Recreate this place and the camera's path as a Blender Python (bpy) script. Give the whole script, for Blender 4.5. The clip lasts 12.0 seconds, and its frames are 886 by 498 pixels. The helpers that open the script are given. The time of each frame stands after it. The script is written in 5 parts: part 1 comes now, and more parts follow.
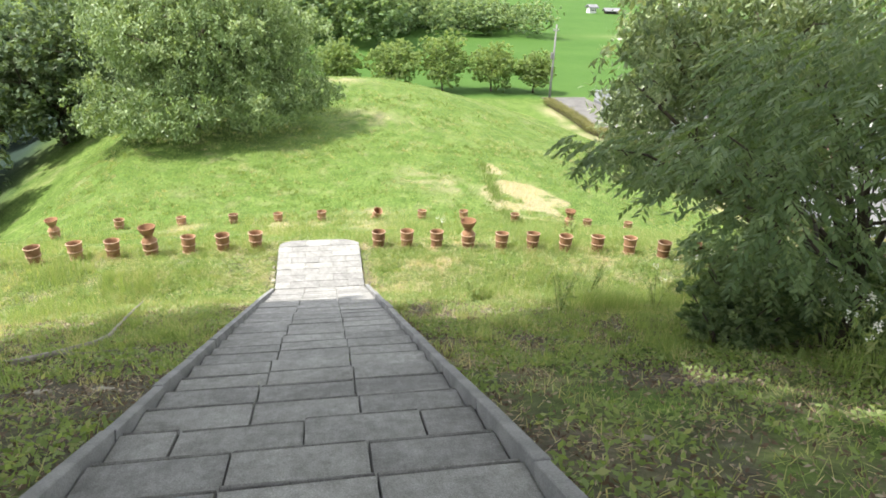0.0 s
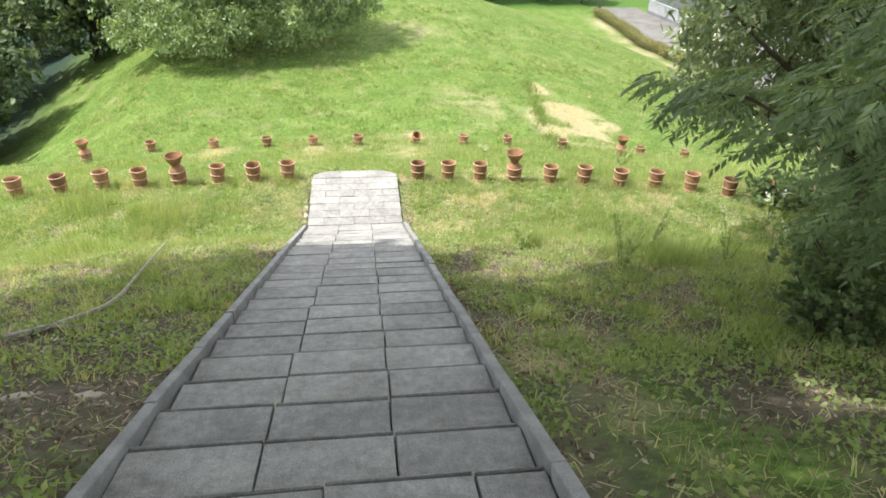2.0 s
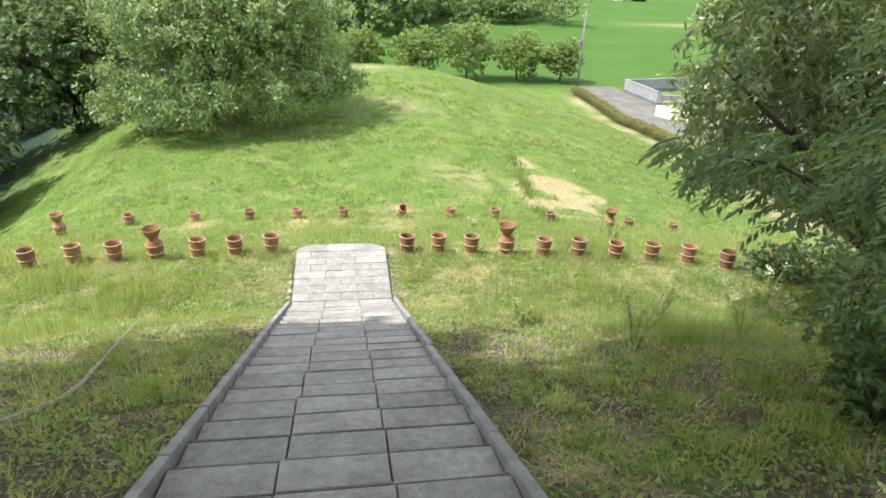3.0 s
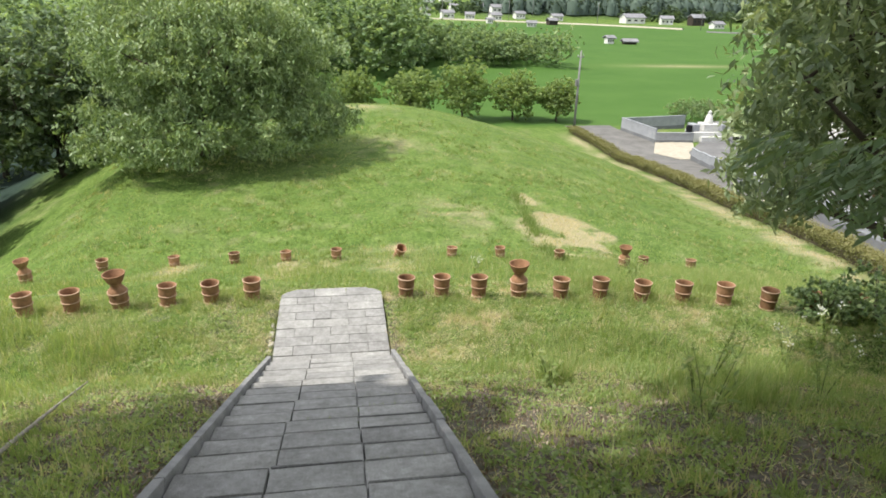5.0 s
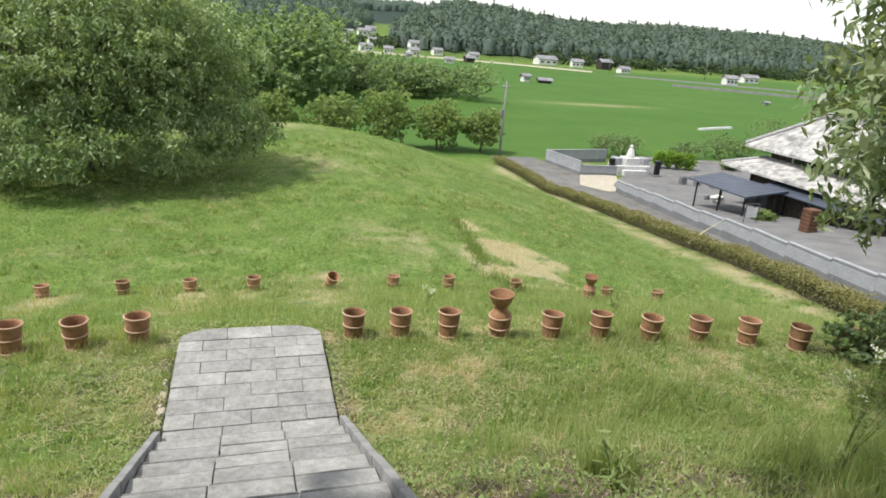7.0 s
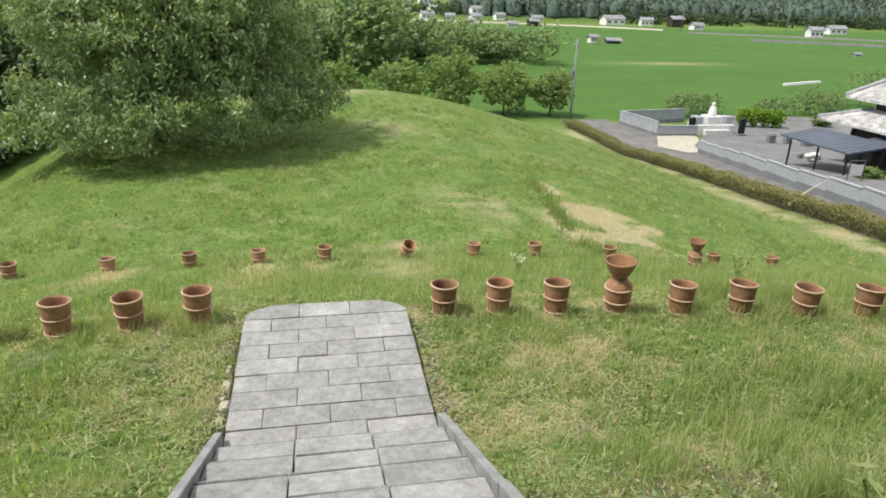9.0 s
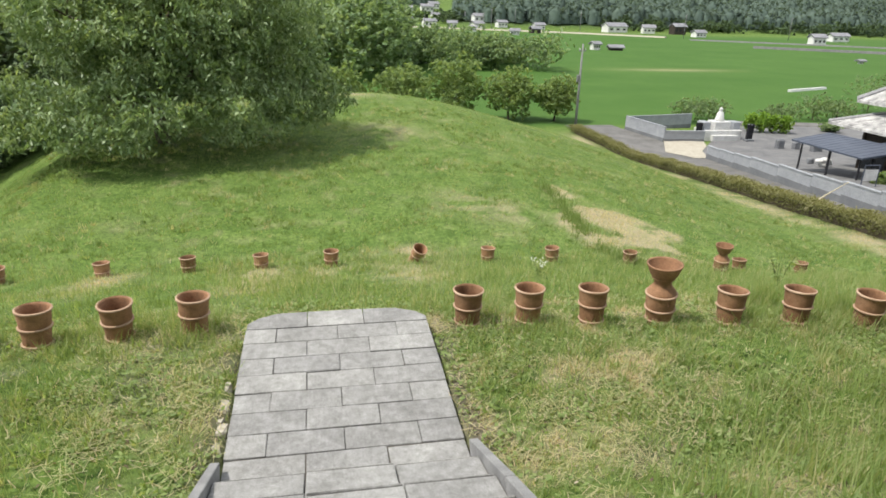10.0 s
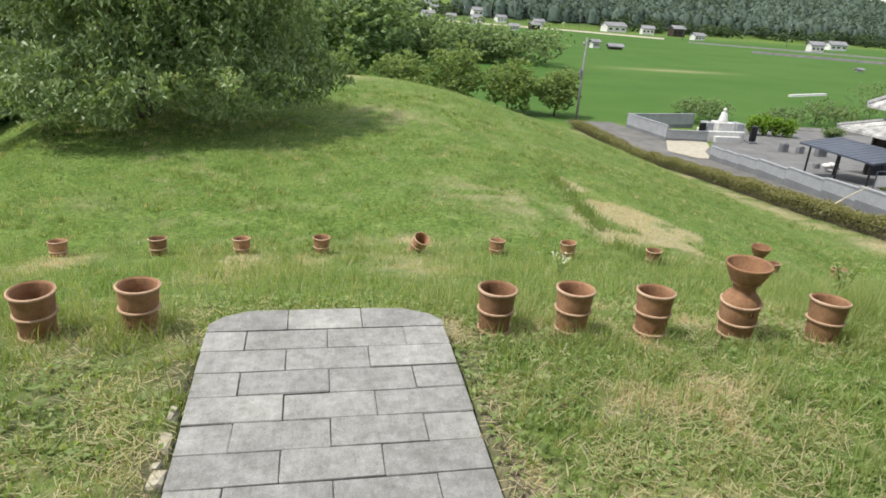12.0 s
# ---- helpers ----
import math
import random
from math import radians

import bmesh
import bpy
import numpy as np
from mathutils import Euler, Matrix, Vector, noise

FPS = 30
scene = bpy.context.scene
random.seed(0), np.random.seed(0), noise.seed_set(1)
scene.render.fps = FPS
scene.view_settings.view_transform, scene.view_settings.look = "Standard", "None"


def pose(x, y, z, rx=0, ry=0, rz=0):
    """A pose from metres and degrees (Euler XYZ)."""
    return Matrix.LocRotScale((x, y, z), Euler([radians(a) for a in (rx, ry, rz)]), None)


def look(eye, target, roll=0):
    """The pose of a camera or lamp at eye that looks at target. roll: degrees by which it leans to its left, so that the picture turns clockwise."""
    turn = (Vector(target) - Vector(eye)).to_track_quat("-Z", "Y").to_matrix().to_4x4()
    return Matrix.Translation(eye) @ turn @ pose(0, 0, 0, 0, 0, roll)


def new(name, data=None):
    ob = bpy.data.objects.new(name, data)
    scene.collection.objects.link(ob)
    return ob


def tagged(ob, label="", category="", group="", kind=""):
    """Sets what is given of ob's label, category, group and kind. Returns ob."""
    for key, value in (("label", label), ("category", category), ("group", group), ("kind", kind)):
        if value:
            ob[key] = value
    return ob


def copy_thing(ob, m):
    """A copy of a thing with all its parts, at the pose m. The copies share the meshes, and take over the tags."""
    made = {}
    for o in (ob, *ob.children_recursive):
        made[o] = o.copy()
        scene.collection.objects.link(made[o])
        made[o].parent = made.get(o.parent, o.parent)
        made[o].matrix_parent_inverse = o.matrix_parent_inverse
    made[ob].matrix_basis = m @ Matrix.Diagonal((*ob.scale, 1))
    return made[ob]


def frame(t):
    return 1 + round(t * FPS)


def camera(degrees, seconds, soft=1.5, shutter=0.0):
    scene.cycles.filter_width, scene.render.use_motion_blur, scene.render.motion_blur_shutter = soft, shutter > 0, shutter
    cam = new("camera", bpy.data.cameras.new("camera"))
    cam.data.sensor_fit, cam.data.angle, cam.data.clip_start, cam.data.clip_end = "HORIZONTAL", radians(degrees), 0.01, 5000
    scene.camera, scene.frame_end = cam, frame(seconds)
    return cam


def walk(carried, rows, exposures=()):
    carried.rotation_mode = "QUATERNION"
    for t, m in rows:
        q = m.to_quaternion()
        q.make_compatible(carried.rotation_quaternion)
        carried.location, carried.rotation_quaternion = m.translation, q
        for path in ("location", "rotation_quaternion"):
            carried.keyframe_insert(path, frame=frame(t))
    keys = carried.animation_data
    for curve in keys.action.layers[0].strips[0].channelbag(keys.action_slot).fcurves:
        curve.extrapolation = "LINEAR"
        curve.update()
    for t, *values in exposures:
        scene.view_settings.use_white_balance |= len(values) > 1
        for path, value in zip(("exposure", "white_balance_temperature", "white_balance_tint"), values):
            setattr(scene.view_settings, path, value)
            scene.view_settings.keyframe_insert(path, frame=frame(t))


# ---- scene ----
from math import sin, cos, pi, hypot

# ---------------------------------------------------------------- camera
cam = camera(68.2, 12.0, soft=1.7)
# seconds, place, pitch, roll, yaw
ROWS = [
    (0, 0.144, -12.076, 6.233, -24.060, -2.092, -10.182),
    (0.5, 0.081, -11.662, 6.225, -27.309, -3.367, -10.349),
    (1, 0.113, -11.333, 6.218, -28.369, -3.426, -10.243),
    (1.5, 0.205, -11.104, 6.191, -28.342, -0.965, -6.897),
    (2, 0.208, -11.009, 6.168, -31.496, -1.529, -6.793),
    (2.5, 0.086, -10.765, 6.060, -26.275, -3.721, -13.246),
    (3, 0.091, -10.458, 5.918, -25.089, -2.101, -8.345),
    (3.2, 0.147, -10.341, 5.879, -21.780, -1.300, -5.650),
    (4.8, 0.230, -9.400, 5.425, -20.205, -1.391, -7.797),
    (4.9, 0.215, -9.240, 5.355, -20.800, -1.390, -8.350),
    (5, 0.200, -9.020, 5.253, -21.358, -1.387, -8.941),
    (5.1, 0.185, -8.755, 5.133, -21.500, -1.550, -9.400),
    (5.2, 0.170, -8.490, 5.013, -21.577, -1.712, -9.875),
    (5.3, 0.155, -8.225, 4.893, -21.200, -2.100, -9.900),
    (5.4, 0.140, -7.960, 4.773, -20.900, -2.600, -9.900),
    (5.5, 0.125, -7.700, 4.656, -20.884, -3.151, -10.657),
    (5.6, 0.110, -7.460, 4.560, -19.200, -3.000, -11.300),
    (5.7, 0.100, -7.280, 4.500, -19.000, -2.800, -11.200),
    (5.8, 0.080, -7.160, 4.450, -20.000, -2.600, -10.800),
    (6, 0.050, -7.000, 4.389, -21.472, -2.412, -10.156),
    (6.5, 0.086, -6.631, 4.175, -22.570, -1.031, -4.796),
    (7, 0.018, -6.303, 4.087, -18.136, -4.267, -15.767),
    (7.5, -0.055, -5.903, 3.893, -22.429, -1.715, -10.603),
    (7.7, -0.033, -5.742, 3.787, -20.962, -0.927, -8.206),
    (9.3, -0.043, -4.653, 3.377, -20.859, -2.040, -12.932),
    (9.5, -0.110, -4.503, 3.289, -18.042, -2.931, -15.541),
    (10, -0.131, -4.131, 3.139, -20.371, -1.532, -10.596),
    (10.5, -0.016, -3.819, 2.993, -24.561, -2.378, -10.688),
    (11, -0.168, -3.442, 2.806, -19.145, -3.199, -11.215),
    (11.5, -0.110, -3.052, 2.652, -18.886, -2.514, -9.387),
    (12, -0.121, -2.681, 2.519, -20.871, -3.763, -10.677),
]

walk(cam, [(t, pose(x, y, z, 90 + pitch, roll, yaw)) for t, x, y, z, pitch, roll, yaw in ROWS],
     exposures=[(0.0, 1.26, 6640, 9), (3.0, 1.09, 6640, 9), (5.0, 0.68, 6620, 9), (6.0, 0.5, 6560, 9), (9.5, 0.44, 6540, 9), (12.0, 0.36, 6540, 9)])

# ---------------------------------------------------------------- light
SUN_EL, SUN_AZ = 60.0, 264.0          # compass bearing of the sun, clockwise from +y
world = bpy.data.worlds.new("world")
scene.world = world
world.use_nodes = True
wn = world.node_tree
sky = wn.nodes.new("ShaderNodeTexSky")
sky.sky_type = 'NISHITA'
sky.sun_disc = False
sky.sun_elevation, sky.sun_rotation = radians(SUN_EL), radians(SUN_AZ)
sky.air_density, sky.dust_density, sky.ozone_density = 1.0, 1.5, 1.0
veil = wn.nodes.new("ShaderNodeMix")          # thin bright cloud over the blue
veil.data_type = 'RGBA'
veil.inputs[0].default_value = 0.6
veil.inputs[7].default_value = (8.2, 8.2, 8.1, 1)
wn.links.new(sky.outputs[0], veil.inputs[6])
wn.links.new(veil.outputs[2], wn.nodes["Background"].inputs[0])
wn.nodes["Background"].inputs[1].default_value = 0.135
sun = new("sun", bpy.data.lights.new("sun", 'SUN'))
sun.data.energy, sun.data.angle, sun.data.color = 3.7, radians(1.0), (1.0, 0.95, 0.86)
az = radians(SUN_AZ)
sun_dir = Vector((sin(az) * cos(radians(SUN_EL)), cos(az) * cos(radians(SUN_EL)), sin(radians(SUN_EL))))
sun.matrix_world = look(sun_dir * 60, (0, 0, 0))

# ---------------------------------------------------------------- materials
def material(name, rough=0.8, metal=0.0):
    m = bpy.data.materials.new(name)
    m.use_nodes = True
    b = m.node_tree.nodes["Principled BSDF"]
    b.inputs["Roughness"].default_value, b.inputs["Metallic"].default_value = rough, metal
    b.inputs["Specular IOR Level"].default_value = 0.3
    return m, m.node_tree, b


def add(nt, kind, **kw):
    n = nt.nodes.new(kind)
    for k, v in kw.items():
        n.inputs[k].default_value = v
    return n


def ramp(nt, fac, stops):
    r = nt.nodes.new("ShaderNodeValToRGB")
    e = r.color_ramp.elements
    while len(e) < len(stops):
        e.new(0.5)
    for el, (p, c) in zip(e, stops):
        el.position, el.color = p, (*c, 1)
    nt.links.new(fac, r.inputs[0])
    return r.outputs[0]


def coords(nt, kind="Object"):
    return nt.nodes.new("ShaderNodeTexCoord").outputs[kind]


def noise_tex(nt, scale, detail=4, rough=0.6, vec=None, kind="Object"):
    n = add(nt, "ShaderNodeTexNoise", Scale=scale, Detail=detail, Roughness=rough)
    nt.links.new(vec or coords(nt, kind), n.inputs["Vector"])
    return n.outputs["Fac"]


def blend(nt, fac, a, b, mode='MIX'):
    n = nt.nodes.new("ShaderNodeMix")
    n.data_type, n.blend_type = 'RGBA', mode
    for sock, val in ((n.inputs[0], fac), (n.inputs[6], a), (n.inputs[7], b)):
        if isinstance(val, bpy.types.NodeSocket):
            nt.links.new(val, sock)
        elif isinstance(val, tuple):
            sock.default_value = (*val, 1)
        else:
            sock.default_value = val
    return n.outputs[2]


def bump(nt, bsdf, height, strength=0.3, dist=0.01):
    n = add(nt, "ShaderNodeBump", Strength=strength, Distance=dist)
    nt.links.new(height, n.inputs["Height"])
    nt.links.new(n.outputs[0], bsdf.inputs["Normal"])


def attr(nt, name):
    n = nt.nodes.new("ShaderNodeAttribute")
    n.attribute_name = name
    return n.outputs["Fac"]


def speckled(name, dark, light, scale=3.0, rough=0.85, fine=60.0, strength=0.3, metal=0.0, random_tone=0.0):
    """Two scales of tone and fine relief, for paint, stone, wood and tiles."""
    m, nt, b = material(name, rough, metal)
    a = ramp(nt, noise_tex(nt, scale, 5), [(0.3, dark), (0.7, light)])
    g = ramp(nt, noise_tex(nt, fine, 3), [(0.3, (0.75, 0.75, 0.75)), (0.7, (1.1, 1.1, 1.1))])
    c = blend(nt, 1.0, a, g, 'MULTIPLY')
    if random_tone:
        rnd = nt.nodes.new("ShaderNodeObjectInfo").outputs["Random"]
        v = ramp(nt, rnd, [(0.0, (1 - random_tone,) * 3), (1.0, (1 + random_tone,) * 3)])
        c = blend(nt, 1.0, c, v, 'MULTIPLY')
    nt.links.new(c, b.inputs["Base Color"])
    bump(nt, b, noise_tex(nt, fine, 4), strength)
    return m


def leafy(name, dark, mid, light, through_light=0.35, rough=0.55):
    """Leaves and blades: tone by the 'tint' of each, part of the light passes through."""
    m, nt, b = material(name, rough)
    c = ramp(nt, attr(nt, "tint"), [(0.0, dark), (0.5, mid), (1.0, light)])
    nt.links.new(c, b.inputs["Base Color"])
    tr = nt.nodes.new("ShaderNodeBsdfTranslucent")
    nt.links.new(blend(nt, 1.0, c, (1.25, 1.2, 0.55), 'MULTIPLY'), tr.inputs[0])
    mx = add(nt, "ShaderNodeMixShader", Fac=through_light)
    nt.links.new(b.outputs[0], mx.inputs[1])
    nt.links.new(tr.outputs[0], mx.inputs[2])
    nt.links.new(mx.outputs[0], nt.nodes["Material Output"].inputs[0])
    return m


def stone_material():
    m, nt, b = material("grey_concrete_stone", 0.9)
    vec = nt.nodes.new("ShaderNodeNewGeometry").outputs["Position"]
    base = ramp(nt, noise_tex(nt, 2.6, 7, 0.72, vec), [(0.28, (0.205, 0.203, 0.20)), (0.5, (0.285, 0.283, 0.28)), (0.72, (0.37, 0.37, 0.365))])
    grain = ramp(nt, noise_tex(nt, 160, 2, 0.6, vec), [(0.3, (0.7, 0.7, 0.7)), (0.7, (1.2, 1.2, 1.2))])
    blot = ramp(nt, noise_tex(nt, 14, 5, 0.7, vec), [(0.35, (0.78, 0.78, 0.76)), (0.65, (1.1, 1.1, 1.1))])
    stretch = nt.nodes.new("ShaderNodeMapping")
    stretch.inputs["Scale"].default_value = (70, 7, 7)
    nt.links.new(vec, stretch.inputs[0])
    streak = ramp(nt, noise_tex(nt, 1.0, 3, 0.6, stretch.outputs[0]), [(0.35, (0.94, 0.94, 0.94)), (0.65, (1.04, 1.04, 1.04))])
    blot = blend(nt, 1.0, blot, streak, 'MULTIPLY')
    rnd = nt.nodes.new("ShaderNodeObjectInfo").outputs["Random"]
    tone = ramp(nt, rnd, [(0.0, (0.84, 0.84, 0.85)), (1.0, (1.08, 1.08, 1.075))])
    c = blend(nt, 1.0, blend(nt, 1.0, blend(nt, 1.0, base, grain, 'MULTIPLY'), blot, 'MULTIPLY'), tone, 'MULTIPLY')
    nt.links.new(c, b.inputs["Base Color"])
    bump(nt, b, noise_tex(nt, 120, 4), 0.35)
    return m


def clay_material():
    m, nt, b = material("fired_clay", 0.85)
    base = ramp(nt, noise_tex(nt, 5, 5, 0.65), [(0.25, (0.13, 0.074, 0.044)), (0.5, (0.28, 0.152, 0.085)), (0.8, (0.41, 0.25, 0.155))])
    rnd = nt.nodes.new("ShaderNodeObjectInfo").outputs["Random"]
    tone = ramp(nt, rnd, [(0.0, (0.72, 0.70, 0.68)), (1.0, (1.15, 1.15, 1.15))])
    grain = ramp(nt, noise_tex(nt, 60, 3), [(0.3, (0.8, 0.8, 0.8)), (0.7, (1.12, 1.12, 1.12))])
    c = blend(nt, 1.0, blend(nt, 1.0, base, tone, 'MULTIPLY'), grain, 'MULTIPLY')
    nt.links.new(c, b.inputs["Base Color"])
    bump(nt, b, noise_tex(nt, 70, 4), 0.3)
    return m


def ground_material():
    """Lawn; 'dry' mixes in straw, 'bare' soil, 'rice' the paddy, 'wood' the forest floor."""
    m, nt, b = material("lawn_ground", 0.95)
    b.inputs["Specular IOR Level"].default_value = 0.08
    green = ramp(nt, noise_tex(nt, 0.9, 6, 0.7), [(0.25, (0.058, 0.106, 0.024)), (0.5, (0.104, 0.166, 0.042)), (0.75, (0.168, 0.226, 0.072))])
    fine = ramp(nt, noise_tex(nt, 9, 6, 0.75), [(0.34, (0.3, 0.36, 0.28)), (0.5, (0.9, 0.92, 0.85)), (0.66, (1.6, 1.45, 1.45))])
    green = blend(nt, 1.0, green, fine, 'MULTIPLY')
    straw = ramp(nt, noise_tex(nt, 6, 6, 0.7), [(0.25, (0.24, 0.20, 0.125)), (0.75, (0.48, 0.41, 0.285))])
    soil = ramp(nt, noise_tex(nt, 11, 6, 0.75), [(0.3, (0.06, 0.05, 0.04)), (0.55, (0.14, 0.12, 0.10)), (0.75, (0.27, 0.24, 0.205))])
    rice = ramp(nt, noise_tex(nt, 0.06, 6, 0.7), [(0.3, (0.046, 0.104, 0.021)), (0.7, (0.068, 0.132, 0.031))])
    fleck = nt.nodes.new("ShaderNodeMath")
    fleck.operation, fleck.use_clamp = 'MULTIPLY', True
    nt.links.new(attr(nt, "dry"), fleck.inputs[0])
    nt.links.new(ramp(nt, noise_tex(nt, 22, 5, 0.7), [(0.38, (0.25, 0.25, 0.25)), (0.62, (1.0, 1.0, 1.0))]), fleck.inputs[1])
    gain = nt.nodes.new("ShaderNodeMath")
    gain.operation, gain.use_clamp = 'MULTIPLY', True
    gain.inputs[1].default_value = 1.25
    nt.links.new(fleck.outputs[0], gain.inputs[0])
    c = blend(nt, gain.outputs[0], green, straw)
    c = blend(nt, attr(nt, "bare"), c, soil)
    c = blend(nt, attr(nt, "rice"), c, rice)
    # one dark tone under the edge trees and over the wooded ridges
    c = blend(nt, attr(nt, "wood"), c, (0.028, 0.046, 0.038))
    nt.links.new(c, b.inputs["Base Color"])
    bump(nt, b, noise_tex(nt, 14, 6, 0.8), 0.6, 0.05)
    return m


# pale clay of the rims; on the bands the paleness imitates caught light
CLAY_PALE = speckled("pale_rim_lit_band_clay", (0.33, 0.205, 0.135), (0.50, 0.36, 0.26), 9, 0.9, 60)
STONE, CLAY, GROUND = stone_material(), clay_material(), ground_material()
CURB = speckled("curb_stone", (0.17, 0.17, 0.175), (0.30, 0.30, 0.30), 4, 0.9, 90)
CORE = speckled("packed_dark_earth", (0.06, 0.052, 0.043), (0.13, 0.115, 0.095), 6, 0.95, 40)
GRASS = leafy("grass_blades", (0.16, 0.235, 0.08), (0.29, 0.38, 0.155), (0.61, 0.51, 0.38), 0.5)
LEAF_A = leafy("broad_leaves", (0.105, 0.165, 0.075), (0.235, 0.32, 0.15), (0.42, 0.50, 0.29), 0.33, 0.42)
# pale end of this ramp imitates sun glints on the leaves
LEAF_B = leafy("glint_pale_leaves", (0.12, 0.17, 0.095), (0.26, 0.33, 0.185), (0.52, 0.57, 0.41), 0.35, 0.32)
LEAF_FAR = leafy("distant_broadleaf", (0.12, 0.19, 0.105), (0.24, 0.335, 0.185), (0.38, 0.47, 0.28), 0.5, 0.6)
# distance haze is mixed into these far leaf greens
LEAF_RIDGE = leafy("hazy_far_leaves", (0.075, 0.115, 0.075), (0.11, 0.165, 0.10), (0.16, 0.225, 0.13), 0.4, 0.8)
# dark foliage; for the shrubs, the deep shade is put into this tone
LEAF_D = leafy("shade_leaves", (0.115, 0.18, 0.088), (0.205, 0.285, 0.14), (0.34, 0.42, 0.235), 0.45, 0.45)
LEAF_E = leafy("deep_green_leaves", (0.075, 0.12, 0.065), (0.13, 0.185, 0.095), (0.21, 0.275, 0.15), 0.35, 0.5)
LEAF_C = leafy("orchard_leaves", (0.13, 0.20, 0.08), (0.25, 0.335, 0.135), (0.35, 0.42, 0.19), 0.5, 0.65)
# needle tones lifted and blued to stand in for aerial haze
CONIFER = leafy("hazed_conifer_needles", (0.088, 0.126, 0.108), (0.105, 0.15, 0.124), (0.13, 0.178, 0.136), 0.3, 0.9)
LITTER = leafy("fallen_leaf_litter", (0.115, 0.08, 0.06), (0.235, 0.175, 0.135), (0.48, 0.40, 0.33), 0.2, 0.8)
PETAL = leafy("white_petals", (0.7, 0.7, 0.66), (0.8, 0.8, 0.78), (0.85, 0.85, 0.8), 0.2)
BARK = speckled("bark", (0.05, 0.04, 0.03), (0.13, 0.105, 0.08), 6, 0.95, 40, 0.8)
DEADWOOD = speckled("weathered_dead_wood", (0.18, 0.16, 0.13), (0.36, 0.33, 0.28), 8, 0.9, 60)
BAMBOO = speckled("pale_dry_bamboo", (0.45, 0.39, 0.27), (0.62, 0.55, 0.40), 6, 0.6, 40)
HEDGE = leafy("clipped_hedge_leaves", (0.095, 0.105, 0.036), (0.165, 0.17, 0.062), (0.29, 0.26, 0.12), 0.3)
ASPHALT = speckled("worn_asphalt", (0.11, 0.107, 0.103), (0.18, 0.176, 0.17), 0.8, 0.95, 30)
GRAVEL = speckled("yard_gravel", (0.115, 0.115, 0.12), (0.19, 0.19, 0.19), 0.7, 0.95, 22)
CREAM = speckled("pale_concrete", (0.33, 0.30, 0.24), (0.44, 0.41, 0.34), 1.5, 0.9, 30)
BLOCK = speckled("pale_block_wall", (0.26, 0.275, 0.30), (0.35, 0.365, 0.39), 1.2, 0.9, 20)
BLOCK_BASE = speckled("grey_wall_footing", (0.13, 0.135, 0.15), (0.20, 0.21, 0.22), 1.2, 0.9, 20)
WHITE = speckled("white_stone", (0.50, 0.50, 0.49), (0.68, 0.68, 0.67), 3, 0.6, 30)
BLACK = speckled("black_granite", (0.01, 0.01, 0.012), (0.025, 0.025, 0.03), 3, 0.25, 30)
TILE = speckled("weathered_roof_tile", (0.17, 0.168, 0.17), (0.66, 0.65, 0.64), 1.6, 0.7, 12, 0.5)
RIDGE = speckled("grey_ridge_tile", (0.22, 0.22, 0.23), (0.36, 0.36, 0.37), 3, 0.6, 20)
TIMBER = speckled("dark_house_timber", (0.025, 0.02, 0.017), (0.07, 0.055, 0.045), 4, 0.8, 30)
PLASTER = speckled("off_white_plaster", (0.55, 0.53, 0.48), (0.70, 0.68, 0.63), 2, 0.9, 30)
ROOF_METAL = speckled("blue_grey_sheet_roof", (0.05, 0.06, 0.085), (0.08, 0.095, 0.13), 2, 0.45, 20)
STEEL_DARK = speckled("dark_painted_steel", (0.015, 0.015, 0.018), (0.03, 0.03, 0.035), 3, 0.5, 30)
POLE = speckled("grey_concrete_pole", (0.17, 0.17, 0.17), (0.25, 0.25, 0.245), 2, 0.85, 30)
GLASS = speckled("dark_window_glass", (0.02, 0.025, 0.03), (0.04, 0.045, 0.05), 2, 0.1, 10, 0.0)
FAR_WHITE = speckled("white_siding", (0.6, 0.6, 0.58), (0.78, 0.78, 0.76), 0.5, 0.8, 5)
FAR_ROOF = speckled("slate_roof", (0.16, 0.16, 0.18), (0.28, 0.28, 0.30), 0.5, 0.7, 5)
BRICKRED = speckled("stacked_brown_crates", (0.085, 0.042, 0.026), (0.15, 0.075, 0.045), 4, 0.8, 20)

# ---------------------------------------------------------------- mesh helpers
rng = np.random.default_rng(7)


def np_mesh(name, v, f, mat, tint=None):
    me = bpy.data.meshes.new(name)
    v, f = np.asarray(v, np.float32), np.asarray(f, np.int32)
    me.vertices.add(len(v))
    me.vertices.foreach_set("co", v.ravel())
    me.loops.add(f.size)
    me.loops.foreach_set("vertex_index", f.ravel())
    me.polygons.add(len(f))
    me.polygons.foreach_set("loop_start", np.arange(0, f.size, f.shape[1], dtype=np.int32))
    me.update(calc_edges=True)
    if tint is not None:
        me.attributes.new("tint", 'FLOAT', 'POINT').data.foreach_set("value", np.asarray(tint, np.float32))
    me.materials.append(mat)
    return me


def mesh_of(name, bm, mat, smooth=False):
    me = bpy.data.meshes.new(name)
    bmesh.ops.recalc_face_normals(bm, faces=bm.faces)
    if smooth:
        for fc in bm.faces:
            fc.smooth = True
    bm.to_mesh(me)
    bm.free()
    me.materials.append(mat)
    return me


def part(name, bm, mat, parent, label="", at=None, smooth=False):
    """Links a bmesh, or a mesh, as one object under a thing or a part."""
    me = mesh_of(name, bm, mat, smooth) if isinstance(bm, bmesh.types.BMesh) else bm
    ob = new(name, me)
    ob.parent = parent
    if at is not None:
        ob.matrix_local = at
    return tagged(ob, label)


